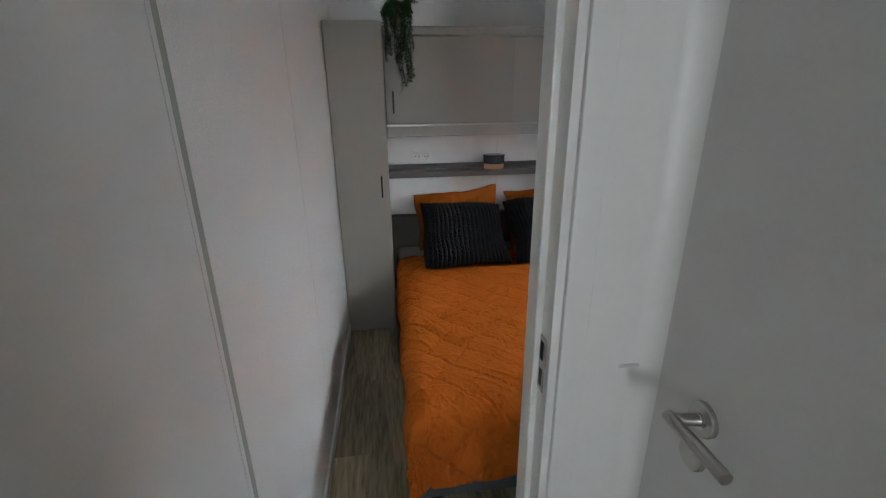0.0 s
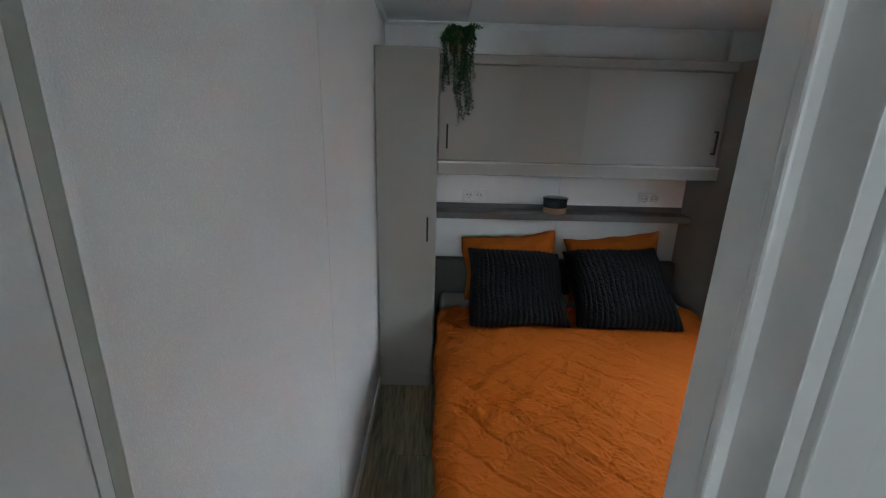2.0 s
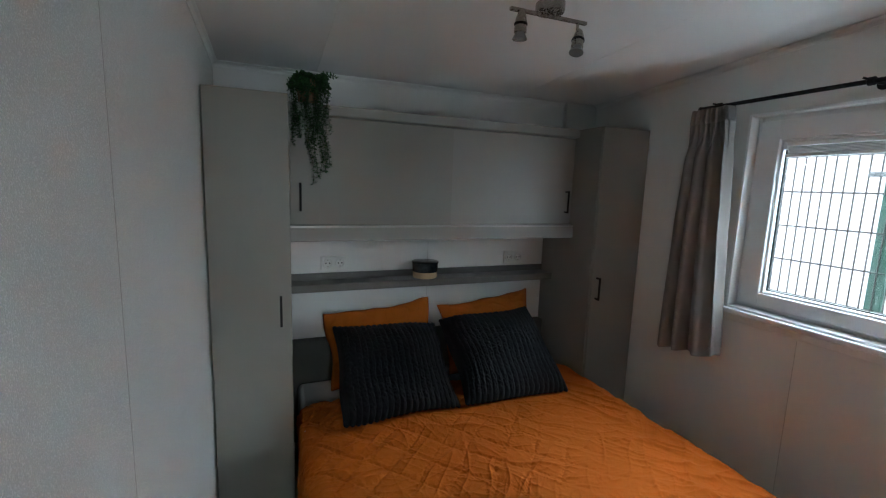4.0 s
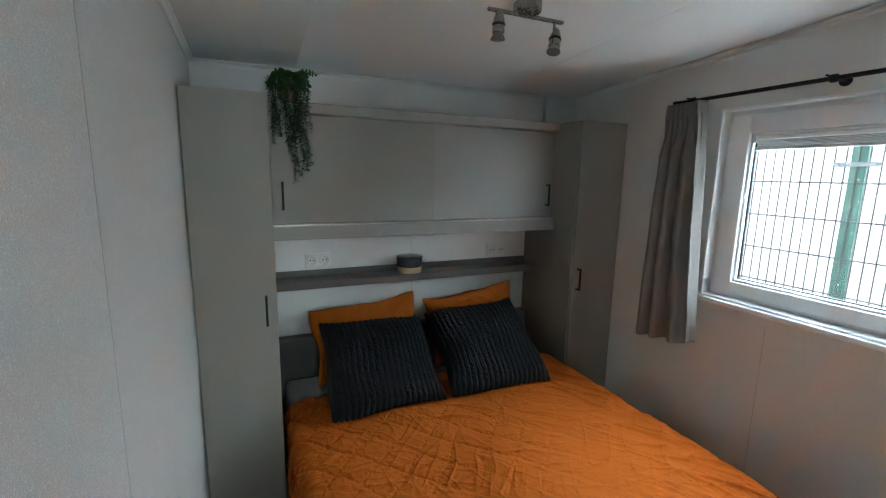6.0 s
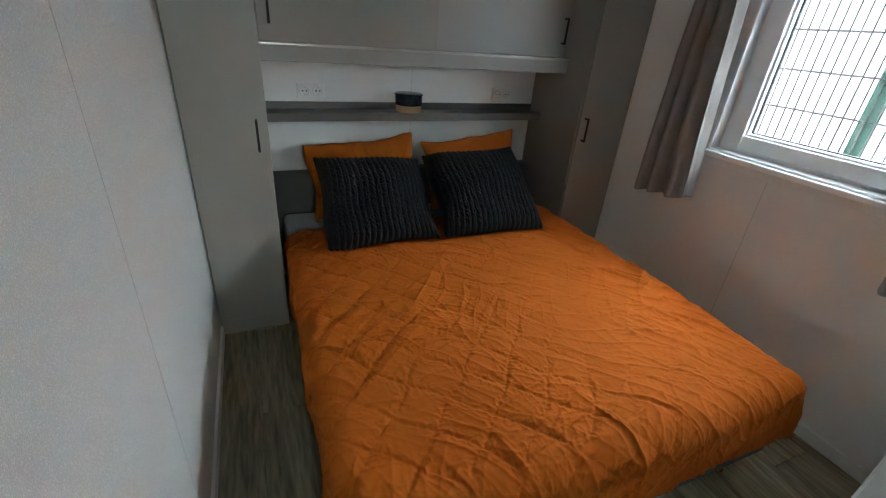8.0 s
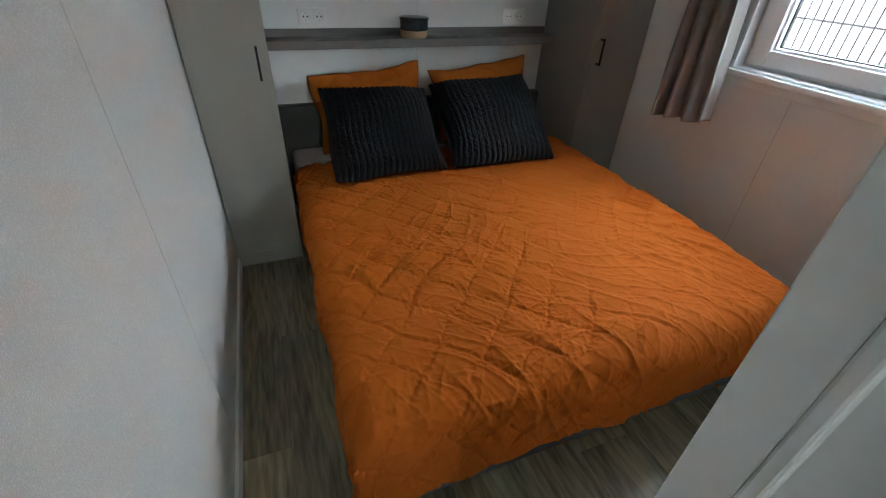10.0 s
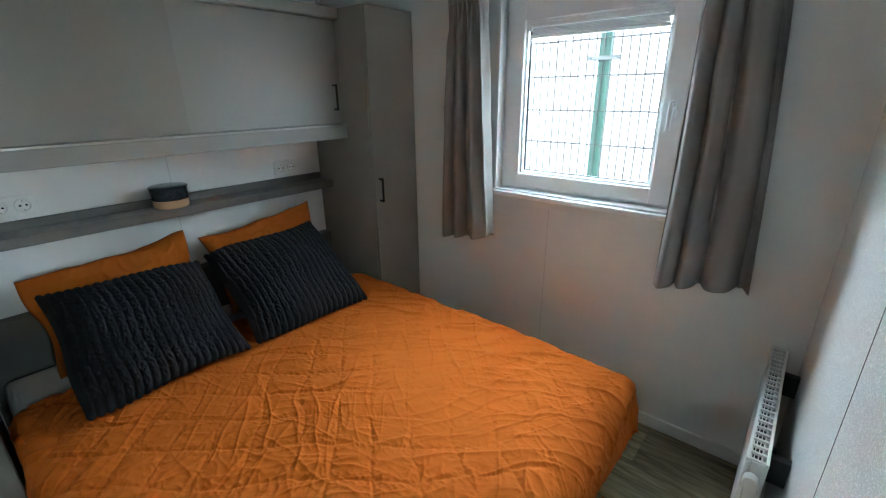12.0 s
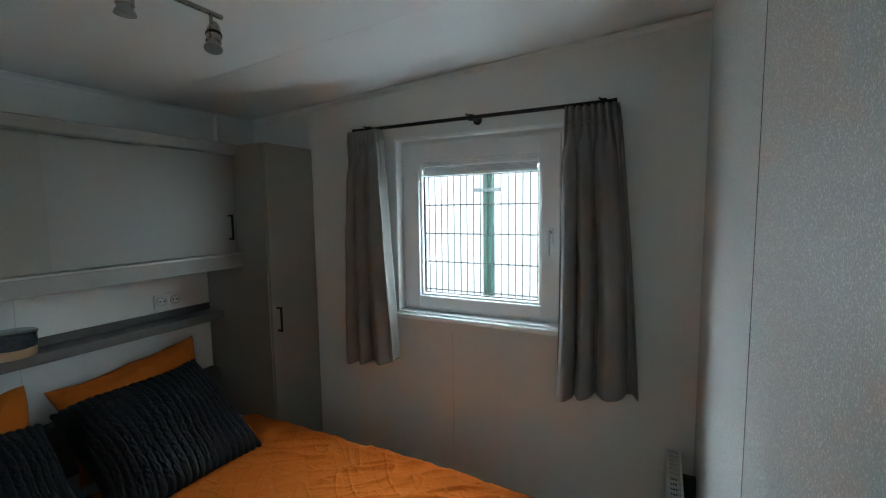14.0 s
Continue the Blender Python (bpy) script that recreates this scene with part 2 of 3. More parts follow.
wall_partition = setting("wall_partition", bm, WALL, "off-white glittery textured panel partition with a doorway", "wall")
bm = bmesh.new()
box(bm, XR, XR + 0.1, YB, -0.365, 0, 2.62)
box(bm, XR + 0.06, XR + 0.1, -0.365, YC, 0, 2.62)
box(bm, XR, XR + 0.06, -0.365, YC, 2.03, 2.62)
setting("wall_corridor", bm, WALL, "off-white panel wall of the corridor", "wall")
bm = bmesh.new()
box(bm, XL, XR, YB - 0.1, YB, 0, 1.15)
box(bm, XL, XR, YB - 0.1, YB, 1.75, 2.62)
box(bm, XL, 2.45, YB - 0.1, YB, 1.15, 1.75)
box(bm, 2.77, XR, YB - 0.1, YB, 1.15, 1.75)
setting("wall_corridor_end", bm, WALL, "plain wall closing the corridor", "wall")

# joints between the wall panels
for name, b in (("trim_left", (XL - 0.001, XL + 0.0006, 1.4443, 1.4457, 0.07, 2.2)),
                ("trim_window", (XW - 0.0006, XW + 0.001, 1.6103, 1.6117, 0.07, 0.96)),
                ("trim_partition", (3.4992, 3.5008, YP - 0.001, YP + 0.0008, 0.07, 2.29)),
                ("trim_head", (3.3493, 3.3507, YH - 0.0006, YH + 0.001, 0.69, 1.27))):
    setting(name, abox(*b), JOINT2 if name == "trim_partition" else JOINT, "thin joint between two wall panels", "trim")

# small cove strips under the ceiling


def cove(name, x0, y0, x1, y1, nx, ny):
    """A quarter-hollow strip along a wall, its back against the wall and the ceiling."""
    prof = [(0.0, 0.0), (0.022, 0.0), (0.022, -0.004), (0.012, -0.009), (0.006, -0.017), (0.004, -0.026), (0.0, -0.026)]
    bm = bmesh.new()
    ends = []
    for x, y in ((x0, y0), (x1, y1)):
        ends.append([bm.verts.new((x + nx * d, y + ny * d, roof(y + ny * d) + h)) for d, h in prof])
    k = len(prof)
    for i in range(k):
        bm.faces.new((ends[0][i], ends[0][(i + 1) % k], ends[1][(i + 1) % k], ends[1][i]))
    bm.faces.new(ends[0])
    bm.faces.new(reversed(ends[1]))
    return setting(name, bm, WHITE, "white cove strip under the ceiling", "trim")


cove("trim_cove_head", XL, YH, XW, YH, 0, -1)
cove("trim_cove_left", XL, YP, XL, YH - 0.024, 1, 0)
cove("trim_cove_window", XW, YP, XW, YH - 0.024, -1, 0)

# shallow boxing over the wardrobe, beside the window wall
setting("trim_boxing", abox(4.273, XW - 0.0005, YH - 0.034, YH, 1.9, roof(YH - 0.034) + 0.001, bevel=0.002), WALL, "shallow off-white boxed corner above the wardrobe", "trim")

# baseboards
for name, b in (("baseboard_left", (XL, XL + 0.012, YP + 0.02, 2.49, -0.004, 0.06)),
                ("baseboard_window", (XW - 0.012, XW, YP + 0.014, 2.49, -0.004, 0.06)),
                ("baseboard_partition", (XD + 0.075, XW - 0.014, YP, YP + 0.012, -0.004, 0.06))):
    setting(name, abox(*b, bevel=0.003), WHITE if name != "baseboard_left" else WALL, "low white skirting strip", "baseboard")

# ---- doorway and bedroom door ----
frame_1 = thing("door_frame_1", (XD, 0.5, 0), "white lacquered door frame with a rubber seal and strike plate", "door frame", "", "structure")
part("jamb", abox(XD, XD + 0.028, 0.512, 0.5555, 0, 2.03, bevel=0.002), WHITE, frame_1)
part("rebate", abox(XD + 0.012, XD + 0.028, YC - 0.004, 0.5115, 0, 2.03, bevel=0.001), WHITE, frame_1)
part("casing", abox(XD + 0.0285, XD + 0.075, YP, 0.5555, 0, 2.075, bevel=0.0015), WHITE, frame_1)
part("casing", abox(XD + 0.0285, XD + 0.075, YC - 0.013, YC, 0, 2.075, bevel=0.002), WHITE, frame_1)
part("seal", abox(XD - 0.001, XD + 0.0135, 0.499, 0.5125, 0, 2.018, bevel=0.003), WHITE, frame_1, "pale rubber door seal")
part("head", abox(XL, XD, 0.512, 0.5555, 2.018, 2.03), WHITE, frame_1)
part("head", abox(XL, XD + 0.011, YC - 0.004, 0.5115, 2.022, 2.03), WHITE, frame_1)
part("jamb", abox(XL, XL + 0.003, 0.562, 0.5765, 0, 2.018, bevel=0.001), WALL, frame_1)
part("seal", abox(XL, XL + 0.0028, 0.540, 0.5615, 0, 2.018, bevel=0.001), SEAL, frame_1, "grey rubber door seal")
part("rebate", abox(XL, XL + 0.003, 0.5245, 0.5395, 0, 2.018), DOORP, frame_1)
strike = part("strike_plate", abox(XD + 0.0095, XD + 0.0125, 0.472, 0.4985, 0.985, 1.100, bevel=0.001), STEEL, frame_1, "brushed steel strike plate")
part("latch_hole_shade", abox(XD + 0.0088, XD + 0.0105, 0.479, 0.493, 1.052, 1.090), DARK, strike)
part("latch_hole_shade", abox(XD + 0.0088, XD + 0.0105, 0.479, 0.491, 0.996, 1.032), DARK, strike)
part("lip", abox(XD + 0.0075, XD + 0.0105, 0.464, 0.4725, 1.045, 1.095, bevel=0.001), STEEL, strike)

door_1 = thing("door_1", (XL + 0.02, 0.51, 0), "off-white bedroom door standing open against the corridor wall", "door", "", "structure")
part("leaf", abox(XL + 0.0005, XL + 0.0032, -0.20, 0.5225, 0.008, 2.015, bevel=0.001), DOORP, door_1)

# second door, in the corridor's side wall
door_2 = thing("door_2", (XR, 0.05, 0), "closed off-white foil door with a brushed steel lever", "door", "", "structure")
part("leaf", abox(XR - 0.002, XR + 0.04, -0.36, 0.452, 0.008, 2.02, bevel=0.003), DOORP, door_2)
lever = part("door_handle", lathe(bmesh.new(), [(0.028, 0), (0.028, 0.007), (0.026, 0.009), (0.011, 0.009), (0.011, 0.012)], (XR - 0.002, 0.299, 1.05), (-1, 0, 0)), STEEL, door_2, "brushed steel lever handle on a round rose", True)
bm = bmesh.new()
rod(bm, (XR - 0.01, 0.299, 1.05), (XR - 0.058, 0.308, 1.05), 0.0095, 20)
part("neck", bm, STEEL, lever, "", True)
part("lever", arod((XR - 0.052, 0.317, 1.05), (XR - 0.050, 0.196, 1.048), 0.0098, 20), STEEL, lever, "", True)
part("lock_rose", lathe(bmesh.new(), [(0.026, 0), (0.026, 0.007), (0.024, 0.009)], (XR - 0.002, 0.304, 0.978), (-1, 0, 0)), STEEL, door_2, "round steel privacy lock rose", True)
part("latch", abox(XR - 0.062, XR - 0.020, 0.4445, 0.4478, 1.047, 1.053, bevel=0.001), DOORP, door_2, "small pale latch tongue")
bm = bmesh.new()
outline = [(XR - 0.0018, YC - 0.0102)] + [(XR - 0.037 + 0.035 * math.sin(radians(a)), YC - 0.0455 + 0.035 * math.cos(radians(a))) for a in range(0, 91, 9)]
low_ring = [bm.verts.new((x, y, 0.008)) for x, y in outline]
high_ring = [bm.verts.new((x, y, 2.03)) for x, y in outline]
for i in range(len(outline)):
    k = (i + 1) % len(outline)
    bm.faces.new((low_ring[i], low_ring[k], high_ring[k], high_ring[i]))
bm.faces.new(low_ring)
bm.faces.new(high_ring)
part("shade_softening_cove", bm, WHITE, door_2, "hollow white cove added to soften the shading in the door corner", True)
bm = bmesh.new()
box(bm, XD + 0.0752, XR - 0.001, YC - 0.010, YC - 0.0005, 0, 2.4)
setting("trim_door_frame_2", bm, WHITE, "white lacquered frame board at the end of the corridor", "door frame")

# ---- window ----
window_1 = thing("window_1", (XW + 0.06, 1.5, WZ0), "white plastic tilt-and-turn window, closed", "window", "", "structure")


def ring(x0, x1, y0, y1, z0, z1, w, wb=None, bevel=0.003):
    """Four frame members round an opening, butted end to end."""
    wb = wb or w
    bm = bmesh.new()
    box(bm, x0, x1, y0, y0 + w, z0, z1, bevel)
    box(bm, x0, x1, y1 - w, y1, z0, z1, bevel)
    box(bm, x0, x1, y0 + w, y1 - w, z0, z0 + wb, bevel)
    box(bm, x0, x1, y0 + w, y1 - w, z1 - w, z1, bevel)
    return bm


part("reveal", ring(XW - 0.006, XW + 0.055, WY0, WY1, WZ0, WZ1, 0.012), PVC, window_1)
part("window_frame", ring(XW + 0.0555, XW + 0.12, WY0 + 0.001, WY1 - 0.001, WZ0 + 0.001, WZ1 - 0.001, 0.052, 0.052, 0.002), PVC, window_1)
SY0, SY1, SZ0, SZ1 = WY0 + 0.036, WY1 - 0.036, WZ0 + 0.03, WZ1 - 0.034
sash = part("sash", ring(XW + 0.034, XW + 0.1, SY0, SY1, SZ0, SZ1, 0.082, 0.062, 0.003), PVC, window_1)
part("bead", ring(XW + 0.048, XW + 0.088, SY0 + 0.0825, SY1 - 0.0825, SZ0 + 0.0625, SZ1 - 0.0825, 0.012, 0.012, 0.003), PVC, sash)
part("gasket", ring(XW + 0.066, XW + 0.080, SY0 + 0.095, SY1 - 0.095, SZ0 + 0.075, SZ1 - 0.095, 0.005, 0.005, 0.0), BLACK, sash)
pane = part("pane", abox(XW + 0.070, XW + 0.074, SY0 + 0.097, SY1 - 0.097, SZ0 + 0.077, SZ1 - 0.097), GLASS, sash)
pane.visible_shadow = False
drops = bmesh.new()
rain = random.Random(21)
for k in range(260):
    size = rain.uniform(0.0008, 0.0021)
    at = (XW + 0.0741, rain.uniform(SY0 + 0.105, SY1 - 0.105), SZ0 + 0.085 + (SZ1 - SZ0 - 0.21) * rain.random() ** 1.2)
    lathe(drops, [(size, 0.0), (size * 0.8, size * 0.4), (size * 0.3, size * 0.62)], at, (1, 0, 0), 8)
wet = part("raindrops", drops, GLASS, sash, "small raindrops on the outer face", True)
wet.visible_shadow = False
part("window_sill", abox(XW - 0.026, XW + 0.034, WY0 - 0.02, WY1 + 0.012, WZ0 - 0.022, WZ0 + 0.001, bevel=0.004), PVC, window_1)
part("apron", abox(XW - 0.008, XW - 0.0005, WY0 - 0.012, WY1 + 0.006, WZ0 - 0.058, WZ0 - 0.0225, bevel=0.002), WALL, window_1)
for z in (1.08, 1.85):
    part("hinge", abox(XW + 0.036, XW + 0.05, SY1 + 0.001, SY1 + 0.013, z, z + 0.06, bevel=0.003), PVC, window_1)
grip = part("window_handle", abox(XW + 0.024, XW + 0.034, SY0 + 0.026, SY0 + 0.054, 1.40, 1.475, bevel=0.006), PVC, sash)
bm = bmesh.new()
rod(bm, (XW + 0.026, SY0 + 0.04, 1.455), (XW - 0.008, SY0 + 0.04, 1.455), 0.009)
box(bm, XW - 0.018, XW - 0.004, SY0 + 0.031, SY0 + 0.049, 1.350, 1.465, 0.006, 3)
part("lever", bm, PVC, grip)

blind = thing("pleated_blind", (XW + 0.06, 1.5, SZ1 - 0.10), "cream pleated blind drawn up under its white rail", "blind")
gy0, gy1, gz1 = SY0 + 0.096, SY1 - 0.096, SZ1 - 0.096
part("head_rail", abox(XW + 0.050, XW + 0.066, gy0, gy1, gz1 - 0.016, gz1, bevel=0.002), PVC, blind)
bm = bmesh.new()
grid(bm, 2, 12, lambda u, v: Vector((XW + 0.054 + 0.008 * (round(v * 12) % 2), gy0 + 0.012 + u * (gy1 - gy0 - 0.024), gz1 - 0.017 - v * 0.033)))
pleats = part("pleats", bm, BLIND, blind)
pleats.modifiers.new("cloth", "SOLIDIFY").thickness = 0.001
part("bottom_rail", abox(XW + 0.051, XW + 0.065, gy0 + 0.004, gy1 - 0.004, gz1 - 0.062, gz1 - 0.050, bevel=0.002), PVC, blind)
for y in (gy0 + 0.001, gy1 - 0.013):
    part("bracket", abox(XW + 0.046, XW + 0.0665, y, y + 0.012, gz1 - 0.03, gz1 - 0.001, bevel=0.002), PVC, blind)

# ---- built-in cabinets ----
FY = 2.49


def handle(parent, x, y, z0, z1):
    """A slim black bar on two short feet."""
    h = part("handle", abox(x - 0.005, x + 0.005, y - 0.032, y - 0.024, z0, z1, bevel=0.0015), BLACK, parent, "slim black bar handle")
    for z in (z0 + 0.006, z1 - 0.006):
        part("foot", abox(x - 0.0045, x + 0.0045, y - 0.0245, y, z - 0.0045, z + 0.0045), BLACK, h)


def wardrobe(x0, x1, hx, label):
    w = thing("wardrobe", ((x0 + x1) / 2, 2.74, 0), label, "wardrobe", "wardrobes beside the bed")
    bm = bmesh.new()
    box(bm, x0, x0 + 0.018, FY + 0.02, YH - 0.001, 0, 1.912, 0.001)
    box(bm, x1 - 0.018, x1, FY + 0.02, YH - 0.001, 0, 1.912, 0.001)
    box(bm, x0 + 0.018, x1 - 0.018, FY + 0.02, YH - 0.001, 1.894, 1.912)
    box(bm, x0 + 0.018, x1 - 0.018, FY + 0.02, YH - 0.001, 0.075, 0.093)
    box(bm, x0 + 0.018, x1 - 0.018, YH - 0.008, YH - 0.001, 0.093, 1.894)
    part("body", bm, GREIGE, w)
    d = part("door", abox(x0 + 0.003, x1 - 0.002, FY, FY + 0.018, 0.080, 1.912, bevel=0.0012), GREIGE, w)
    handle(d, hx, FY, 0.931, 1.064)
    part("plinth", abox(x0 + 0.002, x1 - 0.001, FY + 0.004, FY + 0.019, 0, 0.077), GREIGE, w, "greige plinth board")
    return w


wardrobe(XL + 0.003, 2.542, 2.497, "tall narrow greige wardrobe with a black handle, against the corner wall")
wardrobe(4.178, XW - 0.004, 4.212, "tall narrow greige wardrobe with a black handle, beside the window wall")

UX0, UX1, UY = 2.545, 4.175, 2.70
upper = thing("overbed_cabinet", (3.356, 2.85, 1.271), "greige overhead cabinet with two sliding doors above the bed", "cabinet")
bm = bmesh.new()
box(bm, UX0, UX1, UY + 0.006, YH - 0.001, 1.271, 1.289)
box(bm, UX0, UX1, UY + 0.045, YH - 0.001, 1.882, 1.900)
box(bm, UX0, UX0 + 0.016, UY + 0.045, YH - 0.001, 1.289, 1.882)
box(bm, UX1 - 0.016, UX1, UY + 0.045, YH - 0.001, 1.289, 1.882)
box(bm, UX0 + 0.016, UX1 - 0.016, YH - 0.01, YH - 0.001, 1.289, 1.882)
part("body", bm, GREIGE, upper)
part("bottom_rail", abox(UX0, UX1, UY - 0.012, UY + 0.005, 1.271, 1.338, bevel=0.003), GREIGE2, upper)
part("track", abox(UX0, UX1, UY - 0.012, UY + 0.044, 1.3382, 1.347, bevel=0.001), STEEL, upper, "satin aluminium sliding track")
part("top_rail", abox(UX0, UX1, UY - 0.016, UY + 0.044, 1.863, 1.915, bevel=0.008), GREIGE2, upper)
d = part("sliding_door", abox(UX0 + 0.004, 3.370, UY - 0.002, UY + 0.015, 1.350, 1.861, bevel=0.001), GREIGE, upper)
handle(d, 2.595, UY - 0.002, 1.418, 1.551)
d = part("sliding_door", abox(3.345, UX1 - 0.004, UY + 0.020, UY + 0.037, 1.350, 1.861, bevel=0.001), GREIGE2, upper)
handle(d, 4.128, UY + 0.020, 1.418, 1.551)

ledge = thing("bed_shelf", (3.356, 2.94, 0.973), "dark grey wood-grain shelf with an upstand over the bed", "shelf")
part("board", abox(UX0, UX1, 2.868, YH - 0.0125, 0.973, 1.016, bevel=0.003), SHELF, ledge)
part("upstand", abox(UX0, UX1, YH - 0.012, YH - 0.001, 0.973, 1.053, bevel=0.002), SHELF, ledge)

# ---- sockets ----


def double_socket(x0):
    s = thing("double_socket", (x0 + 0.07, YH, 1.108), "white double wall socket above the shelf", "socket", "sockets above the shelf")
    part("frame", abox(x0, x0 + 0.142, YH - 0.013, YH - 0.0005, 1.069, 1.146, bevel=0.003), SOCKET, s)
    for cx in (x0 + 0.037, x0 + 0.105):
        bm = lathe(bmesh.new(), [(0.0275, 0.0), (0.0275, 0.005), (0.026, 0.007), (0.0215, 0.007), (0.0195, 0.0008)], (cx, YH - 0.0131, 1.108), (0, -1, 0), 28)
        o = part("outlet", bm, OUTLET, s, "", True)
        for dx in (-0.0095, 0.0095):
            part("pin_hole_shade", arod((cx + dx, YH - 0.0133, 1.108), (cx + dx, YH - 0.0146, 1.108), 0.0040, 10), DARK, o)
        for dz in (-0.0175, 0.0175):
            part("earth_clip", abox(cx - 0.003, cx + 0.003, YH - 0.0185, YH - 0.0138, 1.108 + dz - 0.002, 1.108 + dz + 0.002), STEEL, o)
    return s


left_socket = double_socket(2.716)
copy_thing(left_socket, Matrix.Translation((3.876 + 0.07, YH, 1.108)))

# ---- stoneware candle pot on the shelf ----
candle = thing("candle_pot", (3.309, 2.925, 1.0162), "stoneware candle pot, black glaze over a bare tan foot", "candle pot")
cc = (3.309, 2.925, 1.0162)
part("foot", lathe(bmesh.new(), [(0.066, 0.0), (0.072, 0.004), (0.073, 0.036), (0.071, 0.0365)], cc, seg=40), TAN, candle, "bare tan stoneware foot", True)
part("bowl", lathe(bmesh.new(), [(0.072, 0.0367), (0.0745, 0.038), (0.0765, 0.07), (0.077, 0.088), (0.0745, 0.090), (0.072, 0.088), (0.071, 0.080), (0.05, 0.079)], cc, seg=40), GLAZE, candle, "black glossy glaze", True)
part("lid", lathe(bmesh.new(), [(0.0765, 0.0905), (0.0805, 0.0915), (0.0805, 0.0955), (0.078, 0.0975), (0.03, 0.0978)], cc, seg=40), GLAZE, candle, "flat black glossy lid", True)

# ---- trailing plant on the overhead cabinet ----
plant = thing("trailing_plant", (2.640, 2.765, 1.900), "artificial trailing green plant in a brown pot on the cabinet", "plant")
part("pot", lathe(bmesh.new(), [(0.040, 0.0), (0.044, 0.003), (0.054, 0.10), (0.057, 0.104), (0.056, 0.112), (0.048, 0.112), (0.047, 0.102), (0.02, 0.10)], (2.640, 2.748, 1.9155), seg=28), POT, plant, "brown woven pot", True)
rng = random.Random(5)


def strand(points, leaf=0.0112):
    """A hanging stem with pairs of small round leaves."""
    bs, bl = bmesh.new(), bmesh.new()
    pts = [Vector(p) for p in points]
    dense = []
    for i in range(len(pts) - 1):
        p0, p1, p2, p3 = pts[max(0, i - 1)], pts[i], pts[i + 1], pts[min(len(pts) - 1, i + 2)]
        steps = max(3, int((p2 - p1).length / 0.0075))
        for k in range(steps):
            t = k / steps
            dense.append(0.5 * ((2 * p1) + (p2 - p0) * t + (2 * p0 - 5 * p1 + 4 * p2 - p3) * t * t + (3 * p1 - p0 - 3 * p2 + p3) * t ** 3))
    for a, b in zip(dense[::2], dense[2::2]):
        rod(bs, a, b, 0.0011, 5)
    for i, p in enumerate(dense[1:]):
        along = (dense[i + 1] - dense[i]).normalized()
        for k in range(2):
            ang = i * 1.3 + k * math.pi + rng.uniform(-0.5, 0.5)
            side = along.orthogonal().normalized()
            side = Matrix.Rotation(ang, 3, along) @ side
            s = leaf * rng.uniform(0.7, 1.2)
            out = (side + along * rng.uniform(-0.2, 0.5)).normalized()
            wide = out.cross(along).normalized()
            up = out.cross(wide)
            ring_pts = []
            for (a, b, c) in ((0, 0, 0), (0.35, 0.42, 0.10), (0.8, 0.38, 0.05), (1.05, 0, -0.12), (0.8, -0.38, 0.05), (0.35, -0.42, 0.10)):
                ring_pts.append(bl.verts.new(p + out * (a * s * 1.25) + wide * (b * s * 1.2) + up * (c * s)))
            bl.faces.new(ring_pts)
    return bs, bl


for i in range(29):
    ang = rng.uniform(0, 2 * math.pi)
    ex = 2.640 + 0.062 * math.cos(ang)
    ey = 2.748 + 0.05 * math.sin(ang)
    fx = 2.640 + rng.uniform(-0.088, 0.082)
    fy = rng.uniform(2.625, 2.668)
    if abs(fx - 2.646) < 0.014:
        fx += math.copysign(0.022, fx - 2.646)
    if i in (3, 17):
        low = 1.543
    elif fx < 2.60:
        low = rng.uniform(1.70, 1.84)
    elif fx > 2.667:
        low = rng.uniform(1.57, 1.78)
    else:
        low = rng.uniform(1.63, 1.82)
    start = (2.640 + 0.03 * math.cos(ang), 2.748 + 0.03 * math.sin(ang), 2.018)
    lift = (ex, ey - 0.01, rng.uniform(2.028, 2.048))
    if fx < 2.565:
        low = rng.uniform(1.94, 1.97)
        fy = rng.uniform(2.60, 2.7)
    mid = (fx, fy, rng.uniform(1.96, 2.01))
    path = [start, lift, mid]
    z = mid[2]
    x = fx
    swing, phase = rng.uniform(0.012, 0.045), rng.uniform(0, 6.28)
    while z - 0.09 > low:
        z -= 0.085
        x = fx + swing * min(1, (mid[2] - z) / 0.25) * (math.sin(phase + (mid[2] - z) * 13) - 0.5 * math.sin(phase)) + rng.uniform(-0.007, 0.007)
        path.append((max(2.566, min(2.726, x)), fy + rng.uniform(-0.006, 0.006), z))
    path.append((max(2.566, x) if low < 1.92 else x, fy, low))
    bs, bl = strand(path)
    s = part("stem", bs, STEM, plant)
    part("leaves", bl, LEAF, s)
bs, bl = strand([(2.66, 2.74, 2.022), (2.70, 2.70, 2.048), (2.745, 2.66, 2.04), (2.765, 2.65, 2.028)])
s = part("stem", bs, STEM, plant)
part("leaves", bl, LEAF, s)

# ---- bed ----
BX0, BX1, BY0, BY1 = 2.580, 4.160, 1.03, 2.93
bed = thing("boxspring_bed", (3.366, 1.98, 0), "double boxspring bed with a blue-grey base and dark headboard", "bed")
part("base", abox(BX0, BX1, BY0, BY1, 0.09, 0.275, bevel=0.018, seg=3), BASE, bed, "blue-grey cloth boxspring base")
part("headboard", abox(UX0 + 0.004, UX1 - 0.004, 2.935, YH - 0.002, 0.09, 0.68, bevel=0.004), HEAD, bed, "dark grey cloth headboard")
for x in (BX0 + 0.08, BX1 - 0.08):
    for y in (BY0 + 0.08, BY1 - 0.12):
        part("leg", arod((x, y, -0.003), (x, y, 0.095), 0.024, 20, 0.028), BLACK, bed, "short black leg", True)
